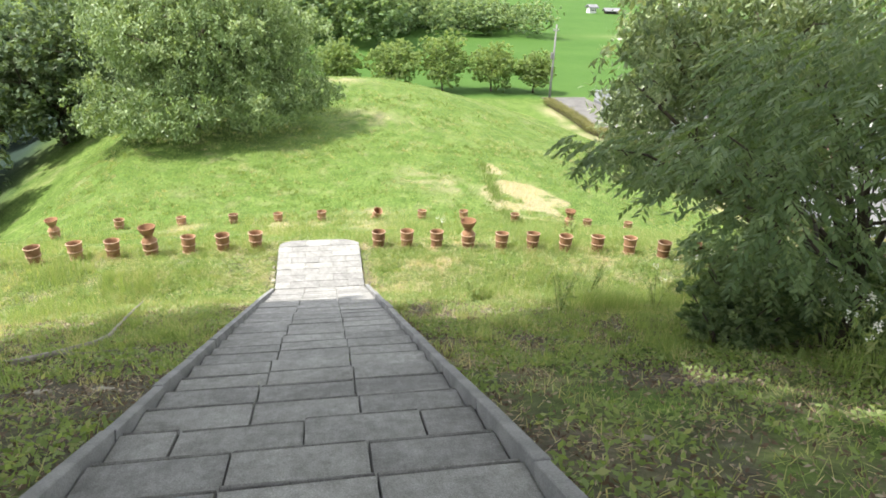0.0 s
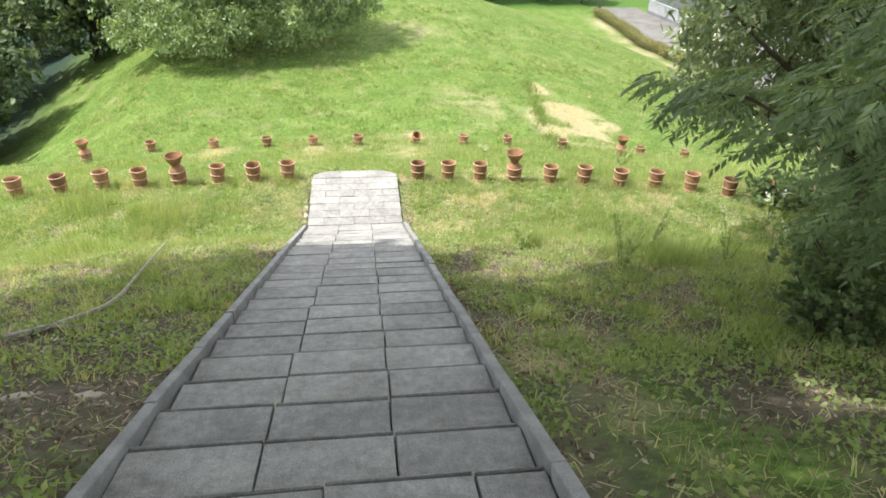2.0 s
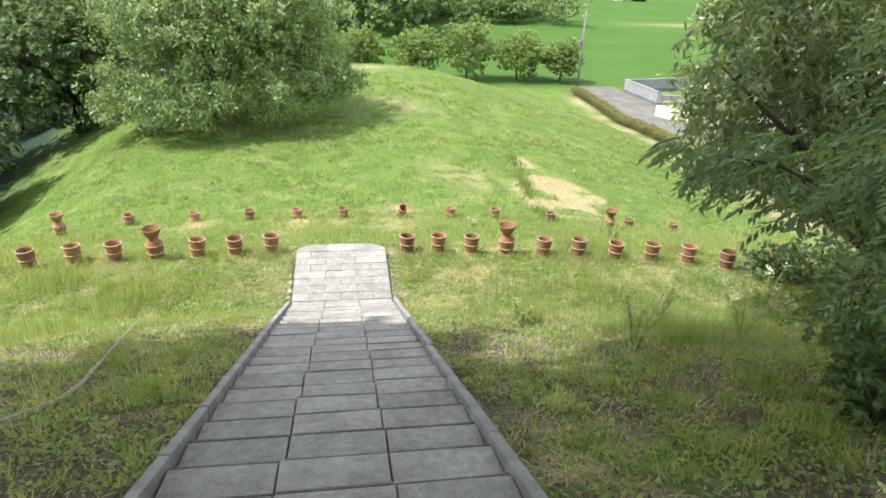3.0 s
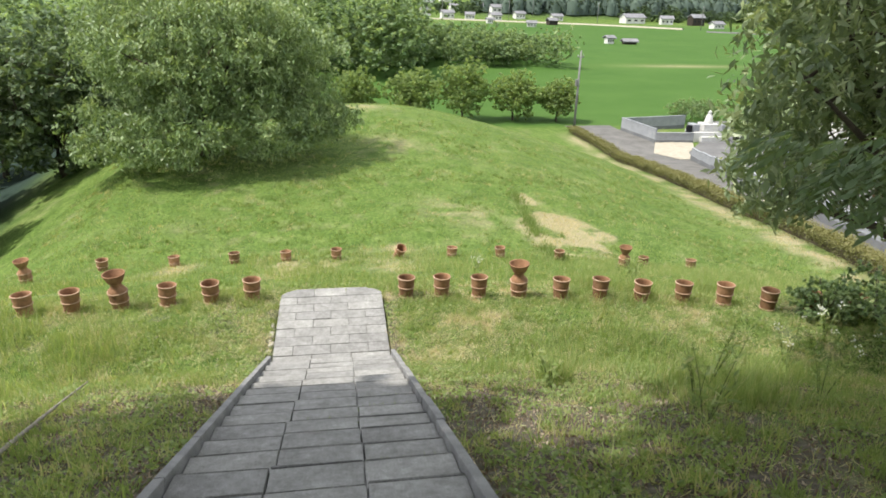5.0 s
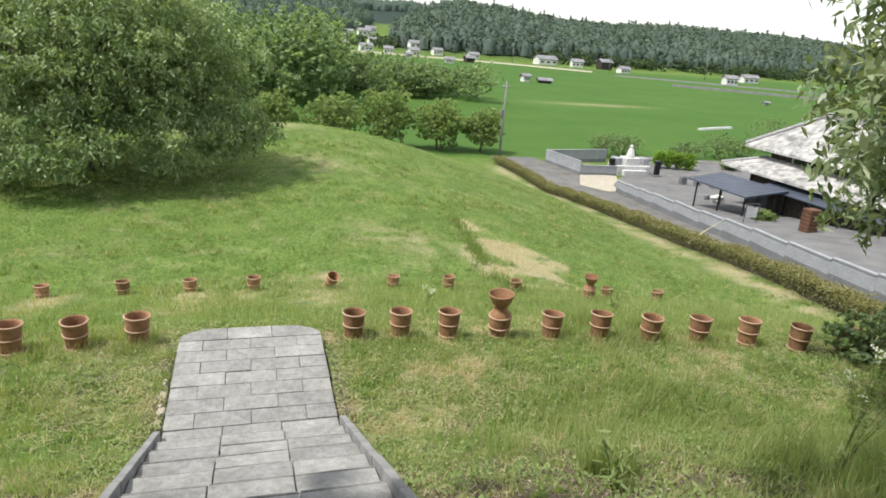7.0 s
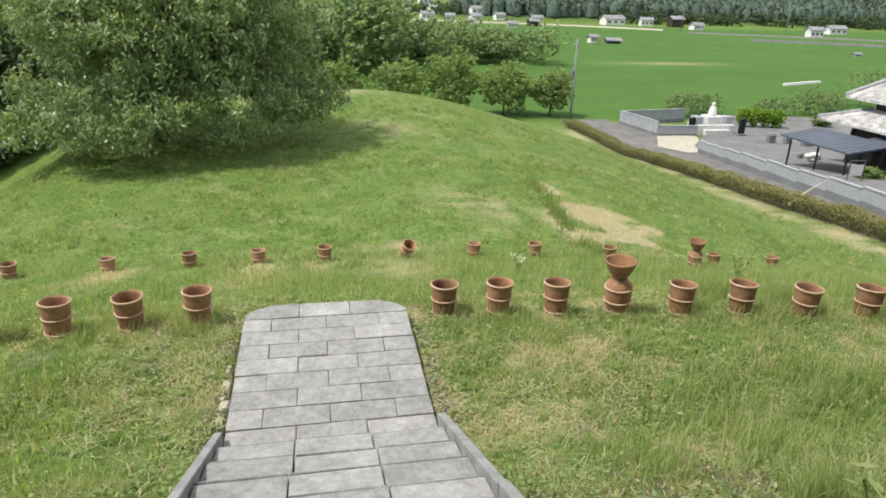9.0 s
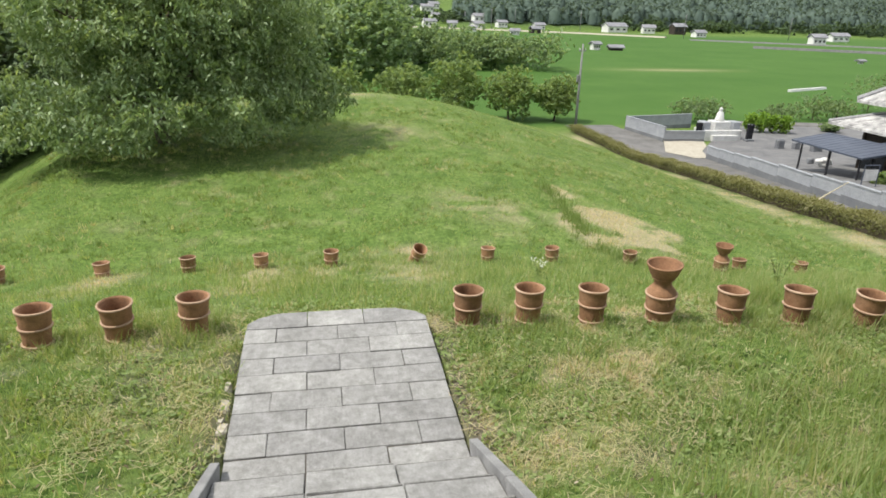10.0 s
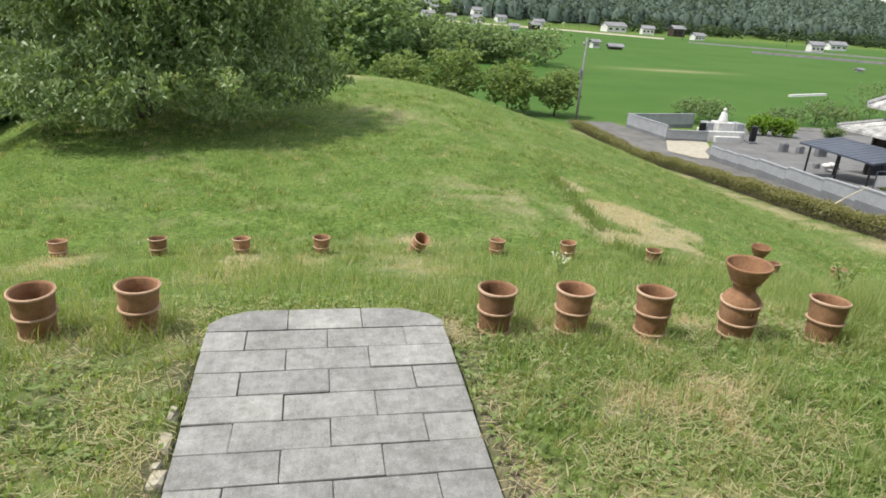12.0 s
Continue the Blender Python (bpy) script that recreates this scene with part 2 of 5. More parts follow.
def thing(name, place, label, category, group="", kind=""):
    ob = new(name)
    ob.empty_display_size = 0.2
    ob.matrix_world = place if isinstance(place, Matrix) else Matrix.Translation(place)
    return tagged(ob, label, category, group, kind)


def box(x0, y0, z0, x1, y1, z1, bevel=0.0, bm=None):
    bm = bm or bmesh.new()
    r = bmesh.ops.create_cube(bm, size=1.0, matrix=Matrix.Translation(((x0 + x1) / 2, (y0 + y1) / 2, (z0 + z1) / 2)) @ Matrix.Diagonal((x1 - x0, y1 - y0, z1 - z0, 1)))
    if bevel:
        edges = list({e for v in r["verts"] for e in v.link_edges})
        bmesh.ops.bevel(bm, geom=edges, offset=bevel, segments=1, affect='EDGES')
    return bm


def prism(pts_a, pts_b, bm=None):
    """Solid between two matching outlines."""
    bm = bm or bmesh.new()
    a = [bm.verts.new(p) for p in pts_a]
    b = [bm.verts.new(p) for p in pts_b]
    n = len(a)
    bm.faces.new(a)
    bm.faces.new(b[::-1])
    for i in range(n):
        bm.faces.new((a[i], b[i], b[(i + 1) % n], a[(i + 1) % n]))
    return bm


def tube(points, radii, sides=8, bm=None):
    """A round limb through points, tapering."""
    bm = bm or bmesh.new()
    rings = []
    pts = [Vector(p) for p in points]
    for i, (p, r) in enumerate(zip(pts, radii)):
        d = (pts[min(i + 1, len(pts) - 1)] - pts[max(i - 1, 0)]).normalized()
        q = d.to_track_quat('Z', 'Y').to_matrix()
        rings.append([bm.verts.new(p + q @ Vector((r * cos(2 * pi * k / sides), r * sin(2 * pi * k / sides), 0))) for k in range(sides)])
    for a, b in zip(rings, rings[1:]):
        for k in range(sides):
            bm.faces.new((a[k], a[(k + 1) % sides], b[(k + 1) % sides], b[k]))
    bm.faces.new(rings[0][::-1])
    bm.faces.new(rings[-1])
    return bm


# ---------------------------------------------------------------- the lie of the land
CX, CY, RING = -1.2, -30.85, 30.85     # the round mound's centre, and its radius at the foot of the stairs
RISE, TREAD, STEPS = 0.1824, 0.4195, 27
TOP = RISE * STEPS


def smooth01(t):
    t = np.clip(t, 0, 1)
    return t * t * (3 - 2 * t)


def smax(a, b, k):
    h = np.clip(0.5 + 0.5 * (a - b) / k, 0, 1)
    return b + (a - b) * h + k * h * (1 - h)


def wav(x, y, s, seed=0.0):
    """Cheap rolling unevenness, -1 to 1."""
    return (np.sin(x * s + seed) * np.cos(y * s * 1.13 - seed * 1.7) + 0.6 * np.sin(x * s * 2.3 - y * s * 1.7 + seed * 3) + 0.4 * np.cos(x * s * 3.9 + y * s * 4.3 + seed)) / 2


def vnoise(x, y, s, seed=0, octaves=3):
    """Lattice noise, 0 to 1, s cells to the metre."""
    x, y = np.asarray(x, float), np.asarray(y, float)
    out, amp, tot = 0.0, 1.0, 0.0
    for o in range(octaves):
        u, v = x * s + 17.3 * seed + 5.1 * o, y * s - 11.7 * seed + 9.4 * o
        i, j = np.floor(u), np.floor(v)
        a, b = smooth01(u - i), smooth01(v - j)
        h = lambda p, q: np.mod(np.sin(p * 127.1 + q * 311.7 + seed * 74.7) * 43758.5453, 1.0)
        out = out + amp * ((h(i, j) * (1 - a) + h(i + 1, j) * a) * (1 - b) + (h(i, j + 1) * (1 - a) + h(i + 1, j + 1) * a) * b)
        tot, amp, s = tot + amp, amp * 0.55, s * 2.1
    return out / tot


def ring_dist(x, y):
    return np.hypot(x - CX, y - CY) - RING


def base_level(x, y):
    right = -8.1 + np.clip(0.12 * (44 - y), 0, 5.5)
    left = -7.6 + np.clip(0.04 * (50 - y), 0, 2.5)
    w = smooth01((x + 8) / 16)
    return right * w + left * (1 - w)


SKY_U = [0.19, 0.238, 0.264, 0.307, 0.38, 0.476, 0.576, 0.68, 0.8, 0.9, 1.03, 1.2]
SKY_E = [0.6, 1.6, 2.3, 2.75, 2.45, 1.85, 1.75, 1.95, 1.85, 1.75, 1.45, 1.05]


def hills(x, y):
    """Three wooded ridges behind the valley, with a gap between the first two."""
    u = x / np.maximum(y, 1.0)
    reach = np.sqrt(1 + u * u)
    first = np.clip(-2 + np.tan(np.radians(np.interp(u, SKY_U, SKY_E))) * 520 * reach, 2, 60) * smooth01((u - 0.195) / 0.035)
    second = 26 * (1 - smooth01((u - 0.10) / 0.09))
    third = (3 + 0.026 * 1500 * reach) * (1 + 0.06 * np.sin(u * 31)) * (1 - 0.6 * smooth01((u - 0.22) / 0.1))
    return (first * np.interp(y, [395, 455, 520, 640, 900], [0, 0.62, 1, 0.85, 0]) + second * np.interp(y, [560, 700, 800, 1000, 1300], [0, 0.7, 1, 0.8, 0])
            + third * np.interp(y, [1000, 1500, 2600], [0, 1, 1]))


def land(x, y):
    x, y = np.asarray(x, float), np.asarray(y, float)
    s = ring_dist(x, y)
    mound = np.interp(s, [-60, -TREAD * STEPS, -0.3, 1.3, 2.4, 3.2, 9.2, 10.0, 13, 24, 60], [TOP, TOP, 0.0, 0.02, -0.09, -0.30, -2.28, -2.52, -4.0, -9.5, -22])
    # the square front of the mound
    front = -2.35 + 0.75 * smooth01((y - 14) / 20) * (1 - smooth01((x - 3) / 11)) - 0.011 * np.clip(x - 2, 0, 90) ** 2 - 0.5 * np.clip(-8.0 - 0.10 * (y - 14) - x, 0, 60) - 0.016 * np.clip(y - 32, 0, 12) ** 2 - 0.4 * np.clip(y - 42, 0, 60)
    front = np.where(y < 8, front - 0.5 * (8 - y), front)
    z = smax(smax(mound, front, 0.7), base_level(x, y), 0.8)
    z = np.where(y > 58, np.minimum(z, -8.5 + 0.4 * np.exp(-(y - 58) / 3)), z)
    z = z + hills(x, y) + 0.045 * np.clip(y - 400, 0, 420)
    z = z + 0.035 * wav(x, y, 1.9, 1.3) * (np.abs(x) > 1.3) * (y < 60)
    return z


HEDGE_Y = [-4, 2, 6, 10.9, 14.4, 17.9, 22, 29, 40.2, 50, 57]
HEDGE_X = [15.5, 17.4, 18.6, 19.8, 20.7, 21.2, 21.6, 22.8, 24.3, 24.7, 24.5]


def dryness(x, y):
    """Mown straw, dead patches."""
    half = 0.35 + 1.25 * smooth01((17.6 - y) / 6)
    mid = 7.85 + 0.16 * np.clip(16.5 - y, 0, 3.5)
    rag = vnoise(x, y, 0.9, 3, 4) - 0.5
    d = 1.1 * smooth01((1.12 - np.abs(x - mid) / half + 1.5 * rag) * 2.2) * smooth01((18.2 - y + 2 * rag) / 1.0) * smooth01((y - 9.2 + 3 * rag) / 1.0)
    d = d * (0.08 + 0.95 * smooth01((vnoise(x, y, 1.1, 8, 4) - 0.36) * 5))
    for cx, cy, rx, ry in ((-1.2, 6.6, 0.5, 1.7), (1.65, 7.2, 0.65, 1.8), (-0.2, 7.6, 0.3, 1.0), (-4.3, 7.5, 0.5, 1.2)):
        d = d + 1.2 * np.exp(-(((x - cx) / rx) ** 2 + ((y - cy) / ry) ** 2)) * (0.6 + 0.6 * wav(x, y, 3.1, 2))
    for cx, cy, r, k in ((-1.35, 8.3, 0.55, .9), (1.5, 9.3, 0.8, .75), (2.1, 10.2, 0.5, .6), (3.0, 24.0, 1.6, .45), (1.6, 34.0, 1.4, .7),
                         (5.4, 13.4, 1.0, .4), (4.2, 14.5, 1.3, .3), (-4.3, 8.9, 0.5, .5), (0.1, 8.6, 0.35, .5)):
        d = d + 1.3 * k * np.exp(-(((x - cx) / r) ** 2 + ((y - cy) / r) ** 2)) * smooth01((vnoise(x, y, 2.0, 31, 3) - 0.3) * 3.5)
    d = d + 0.95 * np.exp(-((x - np.interp(y, HEDGE_Y, HEDGE_X) + 0.9) / 0.8) ** 2) * (y > -4) * (y < 56) * smooth01((vnoise(x, y, 0.9, 50, 4) - 0.26) * 3)
    d = d + (0.4 * np.clip(vnoise(x, y, 0.35, 5, 4) - 0.56, 0, 1) + 1.5 * np.clip(vnoise(x, y, 1.7, 25, 4) - 0.61, 0, 1)) * (y > 2)
    near = (y < 3) * (0.8 + 0.8 * (x > 1))
    d = d + near * (2.6 * np.clip(vnoise(x, y, 1.5, 6, 4) - 0.55, 0, 0.3) + 1.6 * np.clip(vnoise(x, y, 4.7, 2, 3) - 0.55, 0, 1))
    d = d + 0.35 * np.exp(-(((x - 1.9) / 0.55) ** 2 + ((y + 0.1) / 0.6) ** 2)) * smooth01((vnoise(x, y, 2.6, 4, 3) - 0.35) * 4)
    d = d + 0.1 * np.exp(-((np.abs(x) - 1.05) / 0.12) ** 2) * (y < 2) * (y > -1)
    return np.clip(d, 0, 1)


def bareness(x, y):
    d = 0.95 * smooth01((-0.9 - y) / 2.2) * smooth01((vnoise(x, y, 1.1, 7, 4) - 0.2) * 3.2)
    d = d * np.exp(-((np.abs(x) - 2.6) / 4.2) ** 2)
    d = d + 0.5 * smooth01((vnoise(x, y, 1.6, 9, 3) - 0.62) * 5) * (y > -1) * (y < 2.6)
    d = d + 1.1 * np.exp(-(((x + 2.2) / 1.0) ** 2 + ((y + 2.1) / 0.7) ** 2)) + 0.9 * np.exp(-(((x - 1.6) / 0.4) ** 2 + ((y + 3.2) / 0.35) ** 2)) + 0.7 * np.exp(-(((x - 2.6) / 0.6) ** 2 + ((y + 2.0) / 0.35) ** 2))
    d = d + 0.85 * np.exp(-((np.abs(x) - 1.0) / 0.10) ** 2) * (y > -0.3) * (y < 2.2) * smooth01((vnoise(x, y, 3.0, 33, 3) - 0.25) * 4)
    return np.clip(d, 0, 1)


def axis(inner0, inner1, step, lo, hi, grow=1.09):
    mid = list(np.arange(inner0, inner1, step))
    up, s = [mid[-1]], step
    while up[-1] < hi:
        s = min(s * grow, 26)
        up.append(up[-1] + s)
    down, s = [inner0], step
    while down[-1] > lo:
        s = min(s * grow, 26)
        down.append(down[-1] - s)
    return np.array(down[:0:-1] + mid + up[1:])


def build_ground():
    gx, gy = axis(-11, 15, 0.16, -1600, 1800), axis(-13, 22, 0.18, -140, 2600, 1.06)
    gx = np.sort(np.concatenate([gx[np.abs(np.abs(gx) - 0.92) > 0.05], [-0.95, -0.89, 0.89, 0.95]]))
    X, Y = np.meshgrid(gx, gy)
    Z = land(X, Y)
    flight = (np.abs(X) < 0.9) & (Y > -12.9) & (Y < -0.2)
    Z = np.where(flight, Z - 0.45, np.where((np.abs(X) < 0.9) & (Y >= -0.2) & (Y < 1.75), Z - 0.12, Z))
    nx, ny = len(gx), len(gy)
    idx = np.arange(nx * ny).reshape(ny, nx)
    f = np.stack([idx[:-1, :-1], idx[:-1, 1:], idx[1:, 1:], idx[1:, :-1]], -1).reshape(-1, 4)
    me = np_mesh("ground", np.stack([X, Y, Z], -1).reshape(-1, 3), f, GROUND)
    rice = (smooth01((Y - 60) / 3)) * smooth01((X + 8) / 10) * (1 - smooth01((Y - 330) / 20))
    strip = np.exp(-((Y - 128 - 0.12 * (X - 60)) / 2.0) ** 2) * (X > 50) * (X < 95)
    rice = rice * (1 - 0.75 * strip)
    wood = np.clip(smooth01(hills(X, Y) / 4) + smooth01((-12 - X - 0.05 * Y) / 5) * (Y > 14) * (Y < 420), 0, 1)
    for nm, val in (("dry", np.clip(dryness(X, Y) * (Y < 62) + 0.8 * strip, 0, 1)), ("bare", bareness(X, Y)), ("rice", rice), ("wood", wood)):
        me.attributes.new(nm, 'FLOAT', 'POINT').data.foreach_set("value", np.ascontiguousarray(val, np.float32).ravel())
    for p in me.polygons:
        p.use_smooth = True
    tagged(new("ground", me), "grassy mound and valley floor with mown lawn, straw and rice fields", "ground", kind="structure")


build_ground()

# ---------------------------------------------------------------- stairs
def nosing(y):
    return -y * RISE / TREAD


def slab_mesh(name, w, d, h, seed):
    r = random.Random(seed)
    bm = box(-w / 2, -d / 2, -h, w / 2, d / 2, 0, 0.006)
    for v in bm.verts:
        v.co += Vector((r.uniform(-1, 1), r.uniform(-1, 1), r.uniform(-1, 1))) * 0.003
    return mesh_of(name, bm, STONE)


def build_stairs():
    stairs = thing("staircase", (0, 0, 0), "long straight flight of grey stone slab steps down the mound", "stairs", kind="structure")
    # packed bed below the slabs
    head = -TREAD * STEPS
    bm = bmesh.new()
    for (ya, za), (yb, zb) in (((2.0, 0.106), (0.0, -0.014)), ((0.0, -0.014), (-0.42, -0.014)), ((-0.44, 0.04), (head, TOP - 0.148)), ((head, TOP - 0.03), (head - 2.1, TOP + 0.07))):
        prism([(-0.88, ya, za - 0.5), (0.88, ya, za - 0.5), (0.88, ya, za), (-0.88, ya, za)], [(-0.88, yb, zb - 0.5), (0.88, yb, zb - 0.5), (0.88, yb, zb), (-0.88, yb, zb)], bm)
    part("bed", bm, CORE, stairs)
    meshes = {}
    r = random.Random(5)

    def lay(x0, x1, y0, y1, z, h, tilt=0.0, gap=0.010):
        w, d = round(x1 - x0 - gap, 3), round(y1 - y0 - 0.004, 3)
        key = (w, d, h, r.randrange(3))
        if key not in meshes:
            meshes[key] = slab_mesh("slab", *key)
        m = pose((x0 + x1) / 2, (y0 + y1) / 2, z + r.uniform(-0.006, 0.004), tilt + r.uniform(-0.5, 0.5), r.uniform(-0.35, 0.35), r.uniform(-0.25, 0.25))
        part("slab", meshes[key], STONE, stairs, at=m)

    LEAN_Z = 0.095
    for k in range(0, STEPS + 5):
        front, z = -TREAD * k, RISE * min(k, STEPS)
        if k > STEPS:
            z = TOP
        y0 = front - TREAD + (0.014 if k < STEPS else 0)
        slip = 0.006 * ((k * 7) % 5 - 2)
        joints = [-0.9, -0.3 + slip, 0.3 + 0.6 * slip, 0.9]
        if k in (22, 27, 29):
            joints = [-0.9, -0.62, 0.0, 0.6, 0.9]
        for a, b in zip(joints, joints[1:]):
            if 0 < k <= STEPS:
                grade = LEAN_Z / TREAD
                off = r.uniform(-0.004, 0.014)
                tilt = -math.degrees(math.atan(grade))
                lay(a, b, y0, front - 0.038, z + grade * (front - (y0 + front - 0.038) / 2) - off, 0.12, tilt)
                # extra nosing strip, added so its gap draws a dark line per step
                lay(a, b, front - 0.018, front, z - 0.009 - off, 0.10, tilt)
            else:
                lay(a, b, y0, front, z + (0.1 if k > STEPS else 0), 0.12)
    # landing: half-bonded courses, rounded at the far edge
    rows, depth = 7, 0.2615
    for i in range(rows):
        y0, y1 = i * depth, (i + 1) * depth
        start = [-0.6, -0.307][i % 2]
        xs = [-0.9] + [start + 0.584 * j for j in range(4) if start + 0.584 * j < 0.8] + [0.9]
        for a, b in zip(xs, xs[1:]):
            lay(a, b, y0, y1, 0.065 * (y0 + y1) / 2, 0.08, 3.7, 0.004)
    for a, b in ((-0.89, -0.307), (-0.307, 0.258), (0.258, 0.9)):
        pts = [(a + 0.004, 1.834), (b - 0.004, 1.834)]
        pts += [(b - 0.004, 1.915), (b - 0.10, 2.02), (b - 0.30, 2.11)] if b > 0.5 else [(b - 0.004, 2.125)]
        pts += [(a + 0.28, 2.12), (a + 0.10, 2.04), (a + 0.004, 1.94)] if a < -0.5 else [(a + 0.004, 2.125)]
        part("slab", prism([(x, y, 0.065 * y - 0.08) for x, y in pts], [(x, y, 0.065 * y) for x, y in pts]), STONE, stairs)
    # kerb stones along both sides
    seg = 1.0
    slope = math.atan2(RISE, TREAD)
    total = hypot(TREAD * STEPS, TOP)
    n = int(total / seg)
    curb_bm = box(-0.034, -seg / 2 + 0.003, -0.28, 0.034, seg / 2 - 0.003, 0, 0.005)
    curb_me = mesh_of("curb_stone", curb_bm, CURB)
    for side in (-1, 1):
        for i in range(n):
            y = -0.12 - (i + 0.5) * seg * cos(slope)
            part("curb_stone", curb_me, CURB, stairs, at=pose(side * (0.938 + r.uniform(-0.006, 0.006)), y, nosing(y) + 0.036 + r.uniform(-0.008, 0.008), -math.degrees(slope) + r.uniform(-0.4, 0.4), 0, r.uniform(-0.4, 0.4)))


build_stairs()

# ---------------------------------------------------------------- clay cylinders
def lathe(profile, wall, segs=40, hole=None):
    """A turned vessel with wall thickness; hole: (first row, rows, first seg, segs) cut right through."""
    bm = bmesh.new()
    def rings(off):
        return [[bm.verts.new(((max(r - off, 0.01)) * cos(2 * pi * k / segs), max(r - off, 0.01) * sin(2 * pi * k / segs), z)) for k in range(segs)] for z, r in profile]
    out, inn = rings(0), rings(wall)
    n = len(profile)
    cut = set()
    if hole:
        cut = {(i, k % segs) for i in range(hole[0], hole[0] + hole[1]) for k in range(hole[2], hole[2] + hole[3])}
    for i in range(n - 1):
        for k in range(segs):
            k2 = (k + 1) % segs
            if (i, k) in cut:
                for (di, dk, a, b) in ((-1, 0, (i, k), (i, k2)), (1, 0, (i + 1, k2), (i + 1, k)), (0, -1, (i + 1, k), (i, k)), (0, 1, (i, k2), (i + 1, k2))):
                    if (i + di, (k + dk) % segs) not in cut:
                        bm.faces.new((out[a[0]][a[1]], out[b[0]][b[1]], inn[b[0]][b[1]], inn[a[0]][a[1]]))
                continue
            bm.faces.new((out[i][k], out[i][k2], out[i + 1][k2], out[i + 1][k]))
            bm.faces.new((inn[i][k2], inn[i][k], inn[i + 1][k], inn[i + 1][k2]))
    for k in range(segs):
        k2 = (k + 1) % segs
        bm.faces.new((out[-1][k], out[-1][k2], inn[-1][k2], inn[-1][k]))
        bm.faces.new((out[0][k2], out[0][k], inn[0][k], inn[0][k2]))
    return bm


def band(r, z, w=0.016, h=0.022, segs=40):
    bm = bmesh.new()
    prof = [(z - h / 2, r - 0.004), (z - h / 4, r + w), (z + h / 4, r + w), (z + h / 2, r - 0.004)]
    rg = [[bm.verts.new((rr * cos(2 * pi * k / segs), rr * sin(2 * pi * k / segs), zz)) for k in range(segs)] for zz, rr in prof]
    for i in range(4):
        a, b = rg[i], rg[(i + 1) % 4]
        for k in range(segs):
            bm.faces.new((a[k], a[(k + 1) % segs], b[(k + 1) % segs], b[k]))
    return bm


def plain_pot():
    pot = thing("clay_cylinder", (0, 0, -50), "reddish-brown fired clay cylinder with raised bands standing open in the grass", "clay pot", "row of clay cylinders")
    prof = [(-0.10, 0.120), (0.0, 0.123), (0.05, 0.125), (0.09, 0.126), (0.12, 0.127), (0.16, 0.130), (0.20, 0.133), (0.25, 0.138), (0.30, 0.143), (0.35, 0.147), (0.405, 0.151), (0.43, 0.158), (0.45, 0.161)]
    part("body", lathe(prof, 0.018, hole=(3, 1, 28, 1)), CLAY, pot, smooth=True)
    # bands get the paler clay in place of light caught on their ridges
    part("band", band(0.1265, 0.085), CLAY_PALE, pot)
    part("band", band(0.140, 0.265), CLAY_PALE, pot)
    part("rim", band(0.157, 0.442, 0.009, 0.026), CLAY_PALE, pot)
    return pot


def tall_pot():
    pot = thing("clay_vase", (0, 0, -50), "tall reddish clay vase with banded body and flaring bowl mouth", "clay vase", "row of clay cylinders")
    prof = [(-0.10, 0.125), (0.0, 0.128), (0.08, 0.134), (0.16, 0.142), (0.22, 0.150), (0.27, 0.155), (0.31, 0.157), (0.36, 0.158), (0.41, 0.156), (0.445, 0.145), (0.475, 0.120), (0.50, 0.098), (0.53, 0.092), (0.56, 0.096), (0.59, 0.115), (0.63, 0.143), (0.67, 0.160), (0.71, 0.175), (0.735, 0.186), (0.75, 0.189)]
    part("body", lathe(prof, 0.018, hole=(6, 1, 31, 1)), CLAY, pot, smooth=True)
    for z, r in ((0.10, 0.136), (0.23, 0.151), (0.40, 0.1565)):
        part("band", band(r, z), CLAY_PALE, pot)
    part("mouth_ring", band(0.117, 0.592, 0.008, 0.018), CLAY, pot)
    return pot


def build_pots():
    r = random.Random(11)
    plain, tall = plain_pot(), tall_pot()
    spots = [(1.37, 0), (2.03, 0), (2.73, 0), (3.48, 1), (4.25, 0), (4.98, 0), (5.74, 0), (6.48, 0), (7.22, 0), (7.98, 0), (8.66, 0), (9.42, 0), (10.14, 0), (10.85, 0), (11.5, 0),
             (-1.44, 0), (-2.15, 0), (-2.9, 0), (-3.67, 1), (-4.45, 0), (-5.17, 0), (-5.95, 0), (-6.75, 0)]
    for x, big in spots:
        y = CY + math.sqrt(33.0 ** 2 - (x - CX) ** 2) + (0.05 if x < 0 else -0.02)
        z = float(land(x, y)) - 0.045
        tilt = (r.uniform(-3, 4), r.uniform(-3, 3))
        copy_thing(tall if big else plain, pose(x, y, z, tilt[0], tilt[1], r.uniform(-25, 25)))
    lower = [(0.05, 9.0, 0), (-1.38, 9.0, 0), (-2.82, 9.0, 0), (-4.47, 9.0, 0), (-6.39, 9.0, 0), (3.49, 9.1, 0), (5.0, 9.0, 0), (6.85, 8.9, 0), (11.0, 8.4, 0), (9.5, 8.6, 0)]
    for x, y, big in lower:
        z = float(land(x, y)) - r.uniform(0.10, 0.17)
        copy_thing(plain, pose(x, y, z, r.uniform(-5, 5), r.uniform(-5, 5), r.uniform(0, 360)))
    for x, y in ((8.5, 7.9), (-8.0, 8.2)):
        copy_thing(tall, pose(x, y, float(land(x, y)) - 0.08, 3, -3, 20))
    leaning = copy_thing(plain, pose(1.85, 9.2, float(land(1.85, 9.2)) - 0.02, 30, 12, 8))
    tagged(leaning, "toppled reddish clay cylinder leaning with its open mouth forward")
    for ob in (plain, tall):
        for o in (*ob.children_recursive, ob):
            bpy.data.objects.remove(o)


build_pots()

